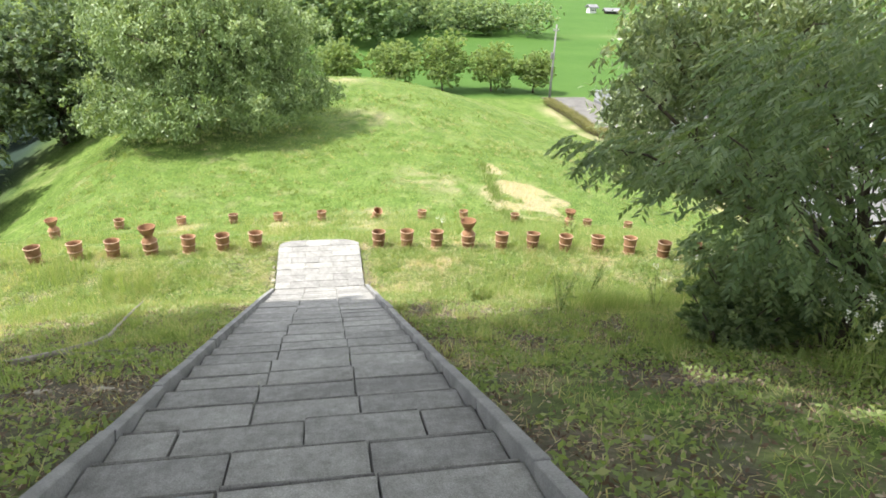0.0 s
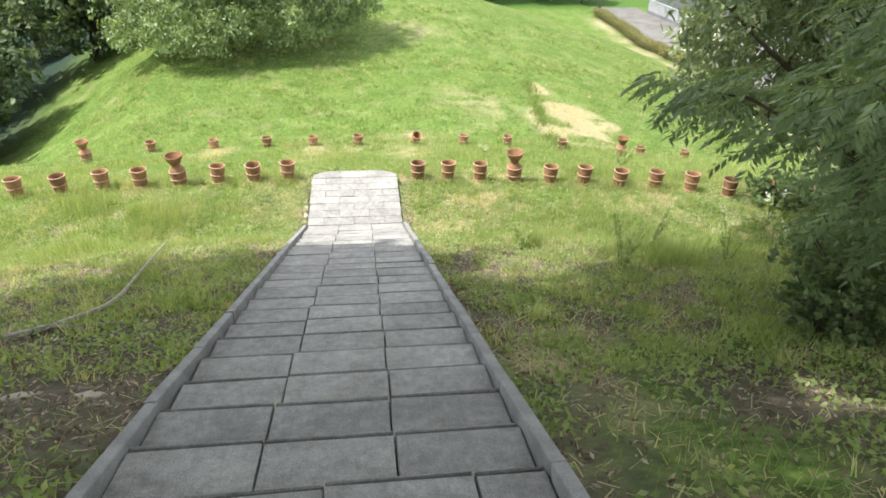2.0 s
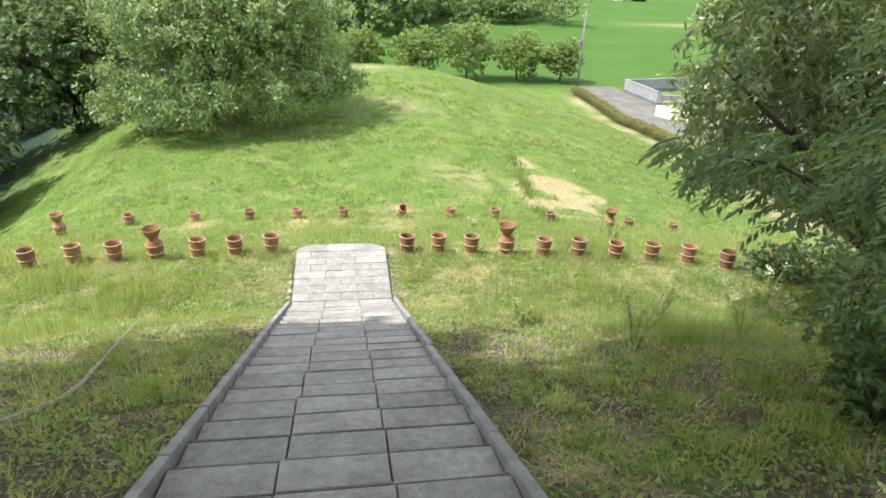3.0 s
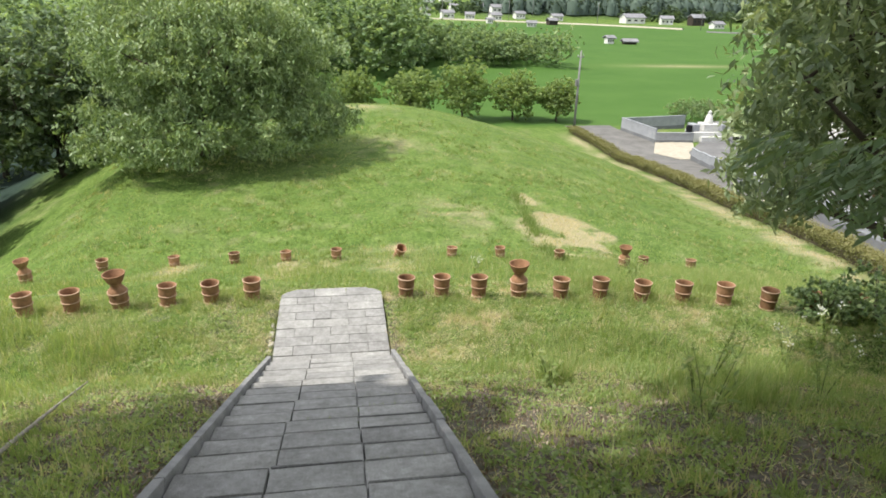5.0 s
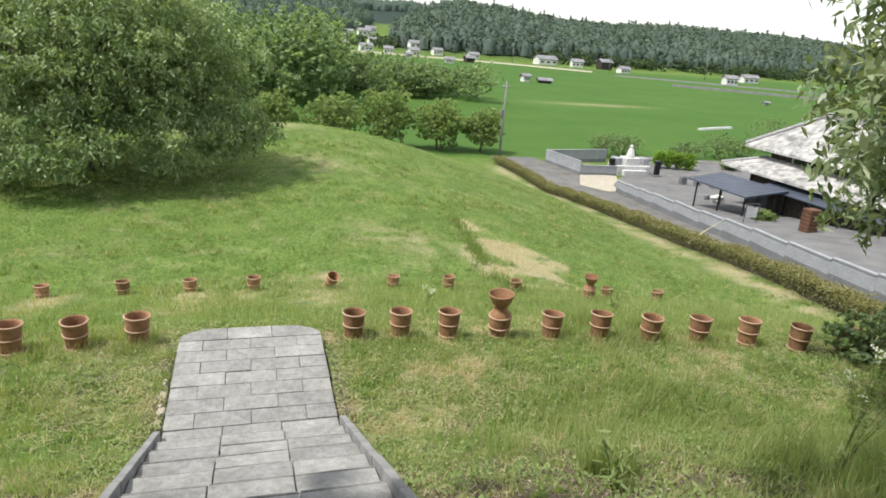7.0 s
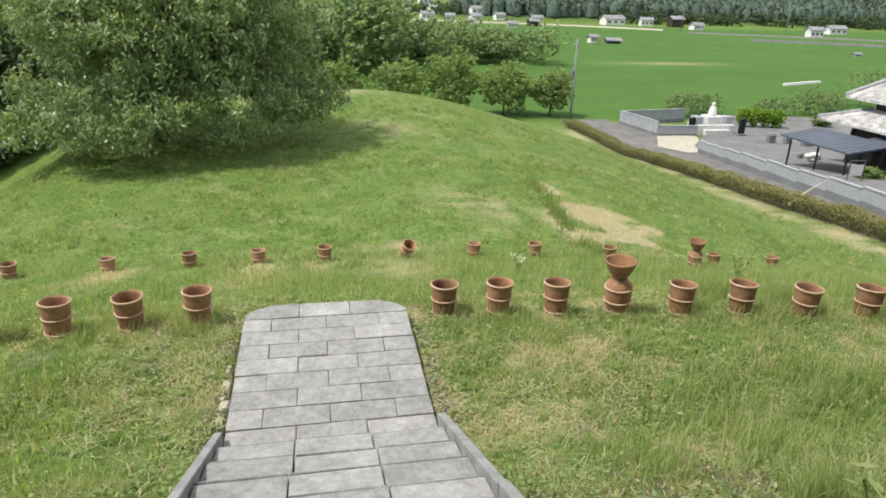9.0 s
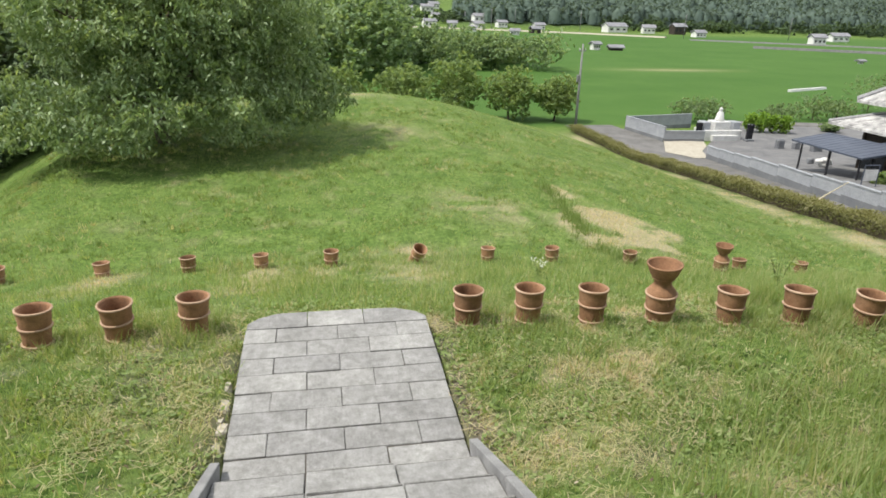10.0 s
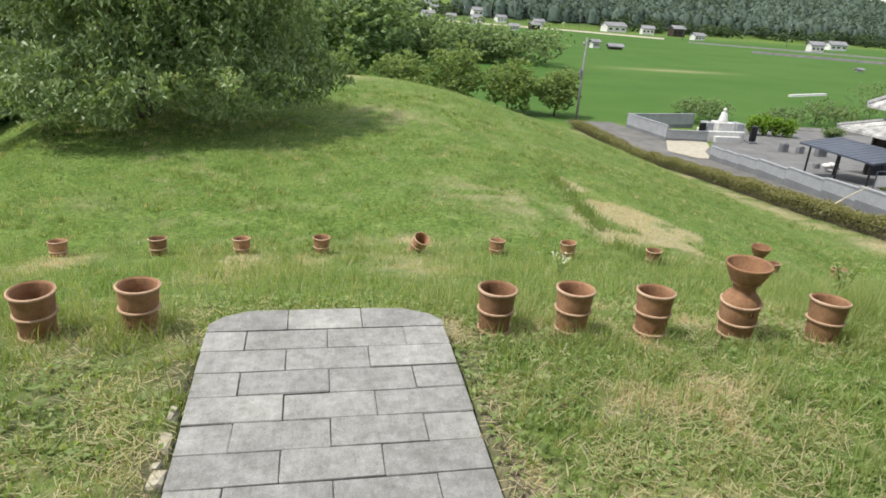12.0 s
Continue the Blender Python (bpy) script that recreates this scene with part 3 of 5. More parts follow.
# ---------------------------------------------------------------- plants
def leaf_cloud(centres, normals_up, size, aspect, n_tint, flat=0.6):
    """Pointed leaves (two triangles, folded along the rib) at the places given."""
    n = len(centres)
    d = rng.normal(size=(n, 3))
    d[:, 2] = d[:, 2] * flat - normals_up
    d /= np.linalg.norm(d, axis=1)[:, None]
    side = np.cross(d, rng.normal(size=(n, 3)) * 0.6 + np.array([0, 0, 1.0]))
    side /= np.linalg.norm(side, axis=1)[:, None] + 1e-6
    nrm = np.cross(side, d)
    L = size * rng.uniform(0.7, 1.3, n)[:, None]
    W = L * aspect
    base, tip = centres - d * L * 0.5, centres + d * L * 0.5
    mid = centres - d * L * 0.05
    a, b = mid + side * W * 0.5 + nrm * W * 0.12, mid - side * W * 0.5 + nrm * W * 0.12
    v = np.stack([base, a, tip, b], 1).reshape(-1, 3)
    f = np.arange(4 * n).reshape(-1, 4)
    return v, f, np.repeat(n_tint, 4)


def crown_points(lobes, n, shell=0.55, ragged=0.18, per=9, spread=0.055):
    """Points in lobes (centre, radii), denser to the outside, in small sprays with gaps."""
    vol = np.array([l[3] * l[4] * l[5] for l in lobes]) ** 0.75
    pick = rng.choice(len(lobes), n // per + 1, p=vol / vol.sum())
    L = np.array(lobes)[pick]
    d = rng.normal(size=(len(pick), 3))
    d /= np.linalg.norm(d, axis=1)[:, None]
    rad = (shell + (1 - shell) * rng.random(len(pick)) ** 0.6) * (1 + ragged * rng.normal(size=len(pick)))
    c = L[:, :3] + d * L[:, 3:6] * rad[:, None]
    twig = rng.normal(size=(len(c), per, 3)) * (spread * (L[:, 3:6].mean(1)))[:, None, None]
    p = (c[:, None] + twig).reshape(-1, 3)[:n]
    tone = np.repeat(rng.uniform(0, 1, len(c)) ** 1.3, per)[:n]
    return p, np.clip(0.15 + 0.55 * tone + rng.normal(0, 0.16, n), 0, 1)


def limbs(base, lobes, r0, seed, fork_h, sides=8):
    r = random.Random(seed)
    base = Vector(base)
    bm = bmesh.new()
    fork = base + Vector((r.uniform(-.2, .2), r.uniform(-.2, .2), fork_h))
    tube([base - Vector((0, 0, 0.3)), base + Vector((0, 0, 0.15)), base.lerp(fork, 0.6) + Vector((r.uniform(-.08, .08), 0, 0)), fork], [r0 * 1.35, r0 * 1.05, r0 * 0.9, r0 * 0.85], sides, bm)
    trunk = bm
    arms = []
    for l in lobes[::max(1, len(lobes) // 18)]:
        end = Vector(l[:3])
        b = bmesh.new()
        m1 = fork.lerp(end, 0.4) + Vector((r.uniform(-.3, .3), r.uniform(-.3, .3), r.uniform(0, .5)))
        tube([fork - Vector((0, 0, 0.1)), m1, fork.lerp(end, 0.75) + Vector((r.uniform(-.3, .3), r.uniform(-.3, .3), r.uniform(-.1, .3))), end], [r0 * 0.55, r0 * 0.34, r0 * 0.2, r0 * 0.06], 6, b)
        for j in range(4):
            st = m1.lerp(end, r.random())
            en = st + Vector((r.uniform(-1, 1) * l[3], r.uniform(-1, 1) * l[4], r.uniform(-.6, .8) * l[5])) * 0.8
            tube([st, st.lerp(en, .5) + Vector((0, 0, .12)), en], [r0 * 0.16, r0 * 0.09, r0 * 0.02], 5, b)
        arms.append(b)
    return trunk, arms


def make_tree(name, label, category, base, lobes, n, leaf, aspect, mat, r0, fork_h, droop=0.5, seed=1, group="", shell=0.55, per=9, spread=0.055, clear=-9.0):
    base = Vector(base)
    t = thing(name, base, label, category, group)
    rel = [(l[0] - base.x, l[1] - base.y, l[2] - base.z, *l[3:]) for l in lobes]
    trunk, arms = limbs((0, 0, 0), rel, r0, seed, fork_h)
    part("trunk", trunk, BARK, t, smooth=True)
    for a in arms:
        part("limb", a, BARK, t, smooth=True)
    p, tone = crown_points(rel, n, shell, 0.18, per, spread)
    up = p[:, 2] > clear
    p, tone = p[up], tone[up]
    v, f, tn = leaf_cloud(p, droop, leaf, aspect, tone)
    part("crown", np_mesh("crown", v, f, mat, tn), mat, t)
    return t


def lobe_ball(cx, cy, cz, rx, ry, rz, k, seed, size=0.5):
    """Lobes spread over an ellipsoid, for an uneven outline."""
    r = random.Random(seed)
    out = []
    for i in range(k):
        th, ph = 2 * pi * (i * 0.618 % 1), math.acos(1 - 2 * (i + 0.5) / k)
        s = r.uniform(0.42, 0.62)
        out.append((cx + rx * s * sin(ph) * cos(th), cy + ry * s * sin(ph) * sin(th), cz + rz * s * cos(ph), rx * size * r.uniform(.8, 1.2), ry * size * r.uniform(.8, 1.2), rz * size * r.uniform(.75, 1.15)))
    return out


def zl(x, y):
    return float(land(x, y))


# the spreading tree on the lawn
lob = lobe_ball(-5.4, 22.5, 2.5, 7.0, 6.2, 4.3, 30, 3, 0.25) + [(-8.4, 18.8, -1.4, 1.4, 1.1, 1.1), (-9.4, 19.6, -1.6, 1.2, 1.1, 1.1), (-9.6, 20.4, -0.6, 1.5, 1.4, 1.2), (-6.5, 18.2, -0.4, 1.9, 1.4, 1.2), (-3.0, 19.5, -0.3, 1.8, 1.5, 1.0), (-0.7, 21.6, -0.5, 1.5, 1.4, 0.9), (-1.5, 23.0, 0.8, 1.9, 1.8, 1.3), (0.3, 21.8, -0.1, 1.0, 1.0, 0.7)]
make_tree("spreading_tree", "broad dense green tree with drooping limbs on the lawn", "tree", (-5.9, 22.2, zl(-5.9, 22.2)), lob, 105000, 0.21, 0.34, LEAF_A, 0.26, 1.9, 1.0, 4, shell=0.6, per=30, spread=0.11, clear=0.5)
# the broad-leaved tree beyond the terrace, its boughs hanging over the row
# the last three lobes stay out of view, added to shade the cylinders
lob = lobe_ball(7.3, -2.2, 4.8, 3.1, 2.6, 2.6, 24, 8, 0.27) + [(4.6, -3.0, 4.7, 0.5, 0.5, 0.7), (4.9, -2.7, 3.7, 0.6, 0.6, 0.55), (5.3, -2.3, 3.2, 0.6, 0.6, 0.4), (6.5, -2.0, 3.0, 0.7, 0.7, 0.4), (5.0, -2.8, 5.8, 0.7, 0.7, 0.6), (5.75, -1.25, 3.6, 0.55, 0.5, 0.9), (6.1, -1.1, 2.7, 0.4, 0.4, 0.4), (5.7, -1.3, 5.1, 0.55, 0.5, 0.9), (7.7, -1.9, 3.0, 0.8, 0.7, 0.45), (5.0, 0.5, 6.9, 1.0, 1.0, 0.5), (5.9, 0.8, 7.0, 1.1, 0.9, 0.5), (6.8, 0.4, 7.0, 1.1, 1.0, 0.5)]
make_tree("leafy_tree", "broad-leaved green tree with hanging boughs beside the slope", "tree", (8.2, -2.4, zl(8.2, -2.4)), lob, 33000, 0.15, 0.33, LEAF_B, 0.16, 1.6, 0.9, 9, shell=0.5, per=14, spread=0.13)


def pinnate_tree(base, sprays, n, seed):
    """A small tree of feather-shaped leaves held in flat, drooping layers."""
    base = Vector(base)
    t = thing("pinnate_tree", base, "small dark tree with feather-shaped drooping leaves beside the stairs", "tree")
    rel = [(l[0] - base.x, l[1] - base.y, l[2] - base.z, *l[3:]) for l in sprays]
    trunk, arms = limbs((0, 0, 0), rel, 0.07, seed, 0.9)
    part("trunk", trunk, BARK, t, smooth=True)
    for a in arms:
        part("limb", a, BARK, t, smooth=True)
    L = np.array(rel)
    vol = L[:, 3] * L[:, 4]
    L = L[rng.choice(len(L), n, p=vol / vol.sum())]
    a, rad = rng.uniform(0, 2 * pi, n), np.sqrt(rng.random(n))
    foot = L[:, :3] + np.stack([np.cos(a) * rad * L[:, 3], np.sin(a) * rad * L[:, 4], rng.uniform(-1, 1, n) * L[:, 5] - 0.25 * L[:, 5] * rad ** 2], -1)
    out = np.stack([np.cos(a) + rng.normal(0, 0.5, n), np.sin(a) + rng.normal(0, 0.5, n), np.zeros(n)], -1)
    out /= np.linalg.norm(out, axis=1)[:, None]
    span, pairs = rng.uniform(0.22, 0.36, n), 7
    u = np.tile(np.repeat(np.linspace(0.22, 1.0, pairs), 2), n)
    sgn = np.tile([1.0, -1.0], n * pairs)
    O, S, F = (np.repeat(q, 2 * pairs, 0) for q in (out, span[:, None], foot))
    mid = F + O * S * u[:, None] * 0.92 + np.array([0, 0, 1.0]) * (S[:, 0] * (0.10 * u - 0.62 * u ** 2))[:, None]
    side = np.stack([-O[:, 1], O[:, 0], np.zeros(len(O))], -1) * sgn[:, None]
    d = side * 0.75 + O * 0.55 + np.array([0, 0, -1.0]) * rng.uniform(0.3, 1.0, len(O))[:, None]
    d /= np.linalg.norm(d, axis=1)[:, None]
    ll = S * rng.uniform(0.26, 0.36, len(O))[:, None]
    wide = np.cross(d, np.array([0, 0, 1.0]) + rng.normal(0, 0.25, (len(O), 3)))
    wide /= np.linalg.norm(wide, axis=1)[:, None]
    v = np.stack([mid, mid + d * ll * 0.45 + wide * ll * 0.17, mid + d * ll, mid + d * ll * 0.45 - wide * ll * 0.17], 1).reshape(-1, 3)
    tone = np.clip(np.repeat(rng.normal(0.3, 0.2, n), 2 * pairs) + rng.normal(0, 0.07, len(O)), 0, 1)
    part("crown", np_mesh("crown", v, np.arange(len(v)).reshape(-1, 4), LEAF_D, np.repeat(tone, 4)), LEAF_D, t)


pinnate_tree((5.3, -7.2, zl(5.3, -7.2)), [(3.0, -5.9, 4.5, 0.3, 0.35, 0.08), (3.5, -6.3, 4.55, 0.6, 0.5, 0.18), (4.3, -6.2, 4.4, 0.9, 0.8, 0.25), (3.5, -7.5, 4.9, 0.55, 0.6, 0.2), (3.6, -8.0, 4.6, 0.5, 0.45, 0.25),
              (4.4, -7.6, 5.2, 0.9, 0.9, 0.3), (4.8, -6.4, 5.4, 1.0, 0.9, 0.35), (5.4, -7.4, 5.9, 1.1, 1.0, 0.4), (4.3, -8.4, 5.4, 0.7, 0.7, 0.3), (5.6, -6.0, 4.6, 1.0, 0.9, 0.4),
              (5.2, -8.2, 4.7, 0.9, 0.8, 0.4), (4.6, -7.0, 3.9, 0.8, 0.7, 0.3), (5.6, -5.2, 4.0, 0.8, 0.6, 0.3)], 1900, 12)
# trees out of view, added on the mound's shoulder to shade the upper stairs
for i, (x, y, cx, cy, cz, rr, nl) in enumerate(((-8.5, -7.5, -5.4, -5.4, 9.6, 3.2, 7000), (-7.0, -10.5, -4.6, -9.2, 10.2, 4.2, 20000), (-6.0, -15.0, -2.6, -13.4, 10.6, 4.2, 22000), (4.5, -15.5, 0.9, -6.0, 10.8, 3.8, 23000), (8.5, -14.5, 6.0, -11.0, 10.6, 4.2, 15000))):
    make_tree("shade_tree", "unseen tall leafy tree added to shade the top of the stairs", "tree", (x, y, zl(x, y)), lobe_ball(cx, cy, cz, rr, rr, 1.9, 12, 20 + i, 0.45), nl, 0.34, 0.55, LEAF_B, 0.22, 4.2, 0.4, 30 + i, "shade trees", 0.2)

# thick trees at the edge of the lawn
for i, (x, y, rr, h) in enumerate(((-17.5, 17, 4.2, 7.5), (-14.0, 27, 4.5, 8.5), (-21.0, 25, 5.0, 9.5), (-13.5, 35, 4.6, 8.0), (-22.0, 38, 5.5, 11.0), (-15.0, 46, 5.5, 11.0), (-7.0, 44, 3.6, 5.5))):
    z = zl(x, y)
    make_tree("woodland_tree", "dense green tree at the edge of the lawn", "tree", (x, y, z), lobe_ball(x, y, z + h * 0.5, rr, rr, h * 0.5, 12, 40 + i, 0.46), 15000, 0.34, 0.5, LEAF_FAR if i in (3, 5) else LEAF_E if i < 3 else LEAF_D, 0.22, 1.6, 0.4, 50 + i, "edge trees")

# small orchard trees below the crest
for i, (x, y, h, w) in enumerate(((2.2, 66, 5.8, 3.1), (8.6, 66, 6.0, 3.7), (14.6, 66, 6.9, 3.6), (20.6, 66, 5.9, 3.5), (25.6, 65, 5.0, 2.9))):
    z = zl(x, y)
    make_tree("orchard_tree", "small round-headed orchard tree below the lawn", "tree", (x, y, z), lobe_ball(x, y, z + h * 0.54, w * 1.1, w * 1.1, h * 0.54, 9, 60 + i, 0.40), 8000, 0.32, 0.5, LEAF_C, 0.12, 1.3, 0.3, 70 + i, "orchard row")


def woods(name, label, spots, mat, leaves, leaf):
    vs, fs, ts, off = [], [], [], 0
    for i, (x, y, w, h) in enumerate(spots):
        z = zl(x, y)
        p, tone = crown_points(lobe_ball(x, y, z + h * 0.5, w, w, h * 0.52, 9, i, 0.46), leaves, 0.6)
        v, f, t = leaf_cloud(p, 0.2, leaf, 0.6, np.clip(tone + rng.uniform(-0.25, 0.2), 0, 1), 0.4)
        vs.append(v), fs.append(f + off), ts.append(t)
        off += len(v)
    tagged(new(name, np_mesh(name, np.concatenate(vs), np.concatenate(fs), mat, np.concatenate(ts))), label, "woods", kind="stuff")


r = random.Random(21)
woods("far_woods", "dense mixed woods along the edge of the fields", [(r.uniform(-75, 18), r.uniform(98, 150), r.uniform(5, 8), r.uniform(11, 17)) for _ in range(50)] + [(r.uniform(-8, 20), r.uniform(102, 138), r.uniform(5.5, 7.5), r.uniform(12, 17)) for _ in range(16)] + [(r.uniform(-70, -26), r.uniform(30, 95), r.uniform(5, 7), r.uniform(9, 14)) for _ in range(26)], LEAF_FAR, 1700, 0.75)
woods("field_thicket", "low green thicket between orchard and fields", [(r.uniform(8, 48), r.uniform(122, 150), r.uniform(3.2, 5.2), r.uniform(5.5, 9.5)) for _ in range(60)] + [(-6.5, 74, 2.6, 3.6), (-3.5, 84, 2.6, 3.4)], LEAF_FAR, 1300, 0.55)
woods("roadside_woods", "mixed green broadleaf bushes along the foot of the ridge", [(x, np.interp(x, [20, 110, 220, 330, 640], [440, 412, 384, 372, 400]) + r.uniform(0, 34), r.uniform(5, 9), r.uniform(4.5, 9)) for x in [r.uniform(20, 560) for _ in range(150)]], LEAF_RIDGE, 330, 1.9)


def conifers():
    """Cedar ridge far behind the valley."""
    per = 40
    y = np.concatenate([396 + 150 * rng.random(5600), 590 + 230 * rng.random(2600), 1350 + 160 * rng.random(900)])
    u = np.concatenate([rng.uniform(0.196, 1.35, 5600), rng.uniform(-0.25, 0.2, 2600), rng.uniform(0.0, 0.4, 900)])
    x = u * y
    keep = hills(x, y) > 2.5
    x, y = x[keep], y[keep]
    n = len(x)
    z = land(x, y)
    spire = rng.random(n) > 0.965
    h = np.where(spire, rng.uniform(12, 15, n), rng.uniform(7, 12, n)) * (1 + 0.6 * (y > 1000))
    w = h * np.where(spire, rng.uniform(0.18, 0.24, n), rng.uniform(0.45, 0.75, n))
    up = rng.random((n, per)) ** 0.8
    up[:, 0] = 0.93
    a = rng.uniform(0, 2 * pi, (n, per))
    rad = w[:, None] * np.sqrt(1.02 - up) * rng.uniform(0.5, 1.0, (n, per))
    p = np.stack([x[:, None] + np.cos(a) * rad, y[:, None] + np.sin(a) * rad, z[:, None] + h[:, None] * up], -1).reshape(-1, 3)
    # random tone per tree, lighter towards its top
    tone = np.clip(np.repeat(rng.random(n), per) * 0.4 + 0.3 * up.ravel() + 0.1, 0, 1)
    v, f, tn = leaf_cloud(p, 0.1, 1.8, 0.7, tone, 0.25)
    # the filled body of each tree
    k = np.arange(7) * 2 * pi / 7
    rim = np.stack([x[:, None] + np.cos(k) * w[:, None] * 0.62, y[:, None] + np.sin(k) * w[:, None] * 0.62, np.repeat((z + h * 0.02)[:, None], 7, 1)], -1)
    ring = np.stack([x[:, None] + np.cos(k + .3) * w[:, None] * 0.5, y[:, None] + np.sin(k + .3) * w[:, None] * 0.5, (z + h * 0.62)[:, None] + rng.normal(0, 0.4, (n, 7))], -1)
    tops = np.stack([x, y, z + h * 0.97], -1)[:, None]
    cv = np.concatenate([rim, ring, tops], 1).reshape(-1, 3)
    a = np.arange(7)
    b = (a + 1) % 7
    quad = np.stack([a, b, b + 7, a + 7], 1)
    tri = np.stack([a + 7, b + 7, a * 0 + 14], 1)
    low = np.concatenate([quad[:, [0, 1, 2]], quad[:, [0, 2, 3]], tri])
    cf = (np.arange(n)[:, None, None] * 15 + low).reshape(-1, 3)
    # body tint rises from rim to tip
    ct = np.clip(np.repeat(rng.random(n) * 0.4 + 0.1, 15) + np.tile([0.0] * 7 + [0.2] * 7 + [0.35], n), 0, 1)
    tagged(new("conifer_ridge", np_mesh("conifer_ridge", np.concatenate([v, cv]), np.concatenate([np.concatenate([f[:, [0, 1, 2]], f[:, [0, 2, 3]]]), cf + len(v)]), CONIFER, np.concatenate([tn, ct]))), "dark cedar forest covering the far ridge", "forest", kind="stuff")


conifers()


def blades(name, label, x, y, h, w, lean=0.35, tone=None, mat=GRASS, simple=False):
    n = len(x)
    z = land(x, y) - 0.015
    a = rng.uniform(0, 2 * pi, n)
    b = rng.uniform(0, 2 * pi, n)
    dx, dy = np.cos(a) * w / 2, np.sin(a) * w / 2
    k = rng.random(n) * h * lean
    lx, ly = np.cos(b) * k, np.sin(b) * k
    if tone is None:
        tone = np.clip(-0.12 + 0.38 * rng.random(n) + 0.55 * vnoise(x, y, 2.4, 12, 3) + 0.75 * dryness(x, y) + 0.5 * (rng.random(n) > 0.9), 0, 1)
    foot0, foot1, tip = np.stack([x - dx, y - dy, z], -1), np.stack([x + dx, y + dy, z], -1), np.stack([x + lx, y + ly, z + h], -1)
    if simple:
        v, per = np.stack([foot0, foot1, tip], 1).reshape(-1, 3), 3
        f = np.arange(3 * n).reshape(-1, 3)
    else:
        v = np.stack([foot0, foot1, np.stack([x + lx * .35 + dx * .7, y + ly * .35 + dy * .7, z + h * .55], -1), np.stack([x + lx * .35 - dx * .7, y + ly * .35 - dy * .7, z + h * .55], -1), tip], 1).reshape(-1, 3)
        i = np.arange(n)[:, None] * 5
        f, per = np.concatenate([i + np.array([0, 1, 2]), i + np.array([0, 2, 3]), i + np.array([3, 2, 4])], 1).reshape(-1, 3), 5
    tagged(new(name, np_mesh(name, v, f, mat, np.repeat(tone, per))), label, "grass", kind="stuff")


def litter(name, label, x, y, tone, lo, hi, w, mat):
    """Dead stalks lying on the turf."""
    n = len(x)
    a, l = rng.uniform(0, 2 * pi, n), rng.uniform(lo, hi, n) / 2
    c, s = np.cos(a), np.sin(a)
    lift = rng.uniform(0.004, 0.05, n)
    tilt = rng.normal(0, 0.015, n)
    def at(u, q, dz):
        px, py = x + c * l * u - s * q, y + s * l * u + c * q
        return np.stack([px, py, land(px, py) + lift + dz], -1)
    v = np.stack([at(-1, -w / 2, -tilt), at(1, -w / 2, tilt), at(1, w / 2, tilt), at(-1, w / 2, -tilt)], 1).reshape(-1, 3)
    tagged(new(name, np_mesh(name, v, np.arange(4 * n).reshape(-1, 4), mat, np.repeat(tone, 4))), label, "grass", kind="stuff")


def scatter(n, x0, x1, y0, y1, keep):
    x, y = rng.uniform(x0, x1, n), rng.uniform(y0, y1, n)
    k = keep(x, y) > rng.random(n)
    return x[k], y[k]


def off_path(x, y):
    return ~((np.abs(x) < np.where(y > 0, 0.925, 1.0)) & (y < 2.0))


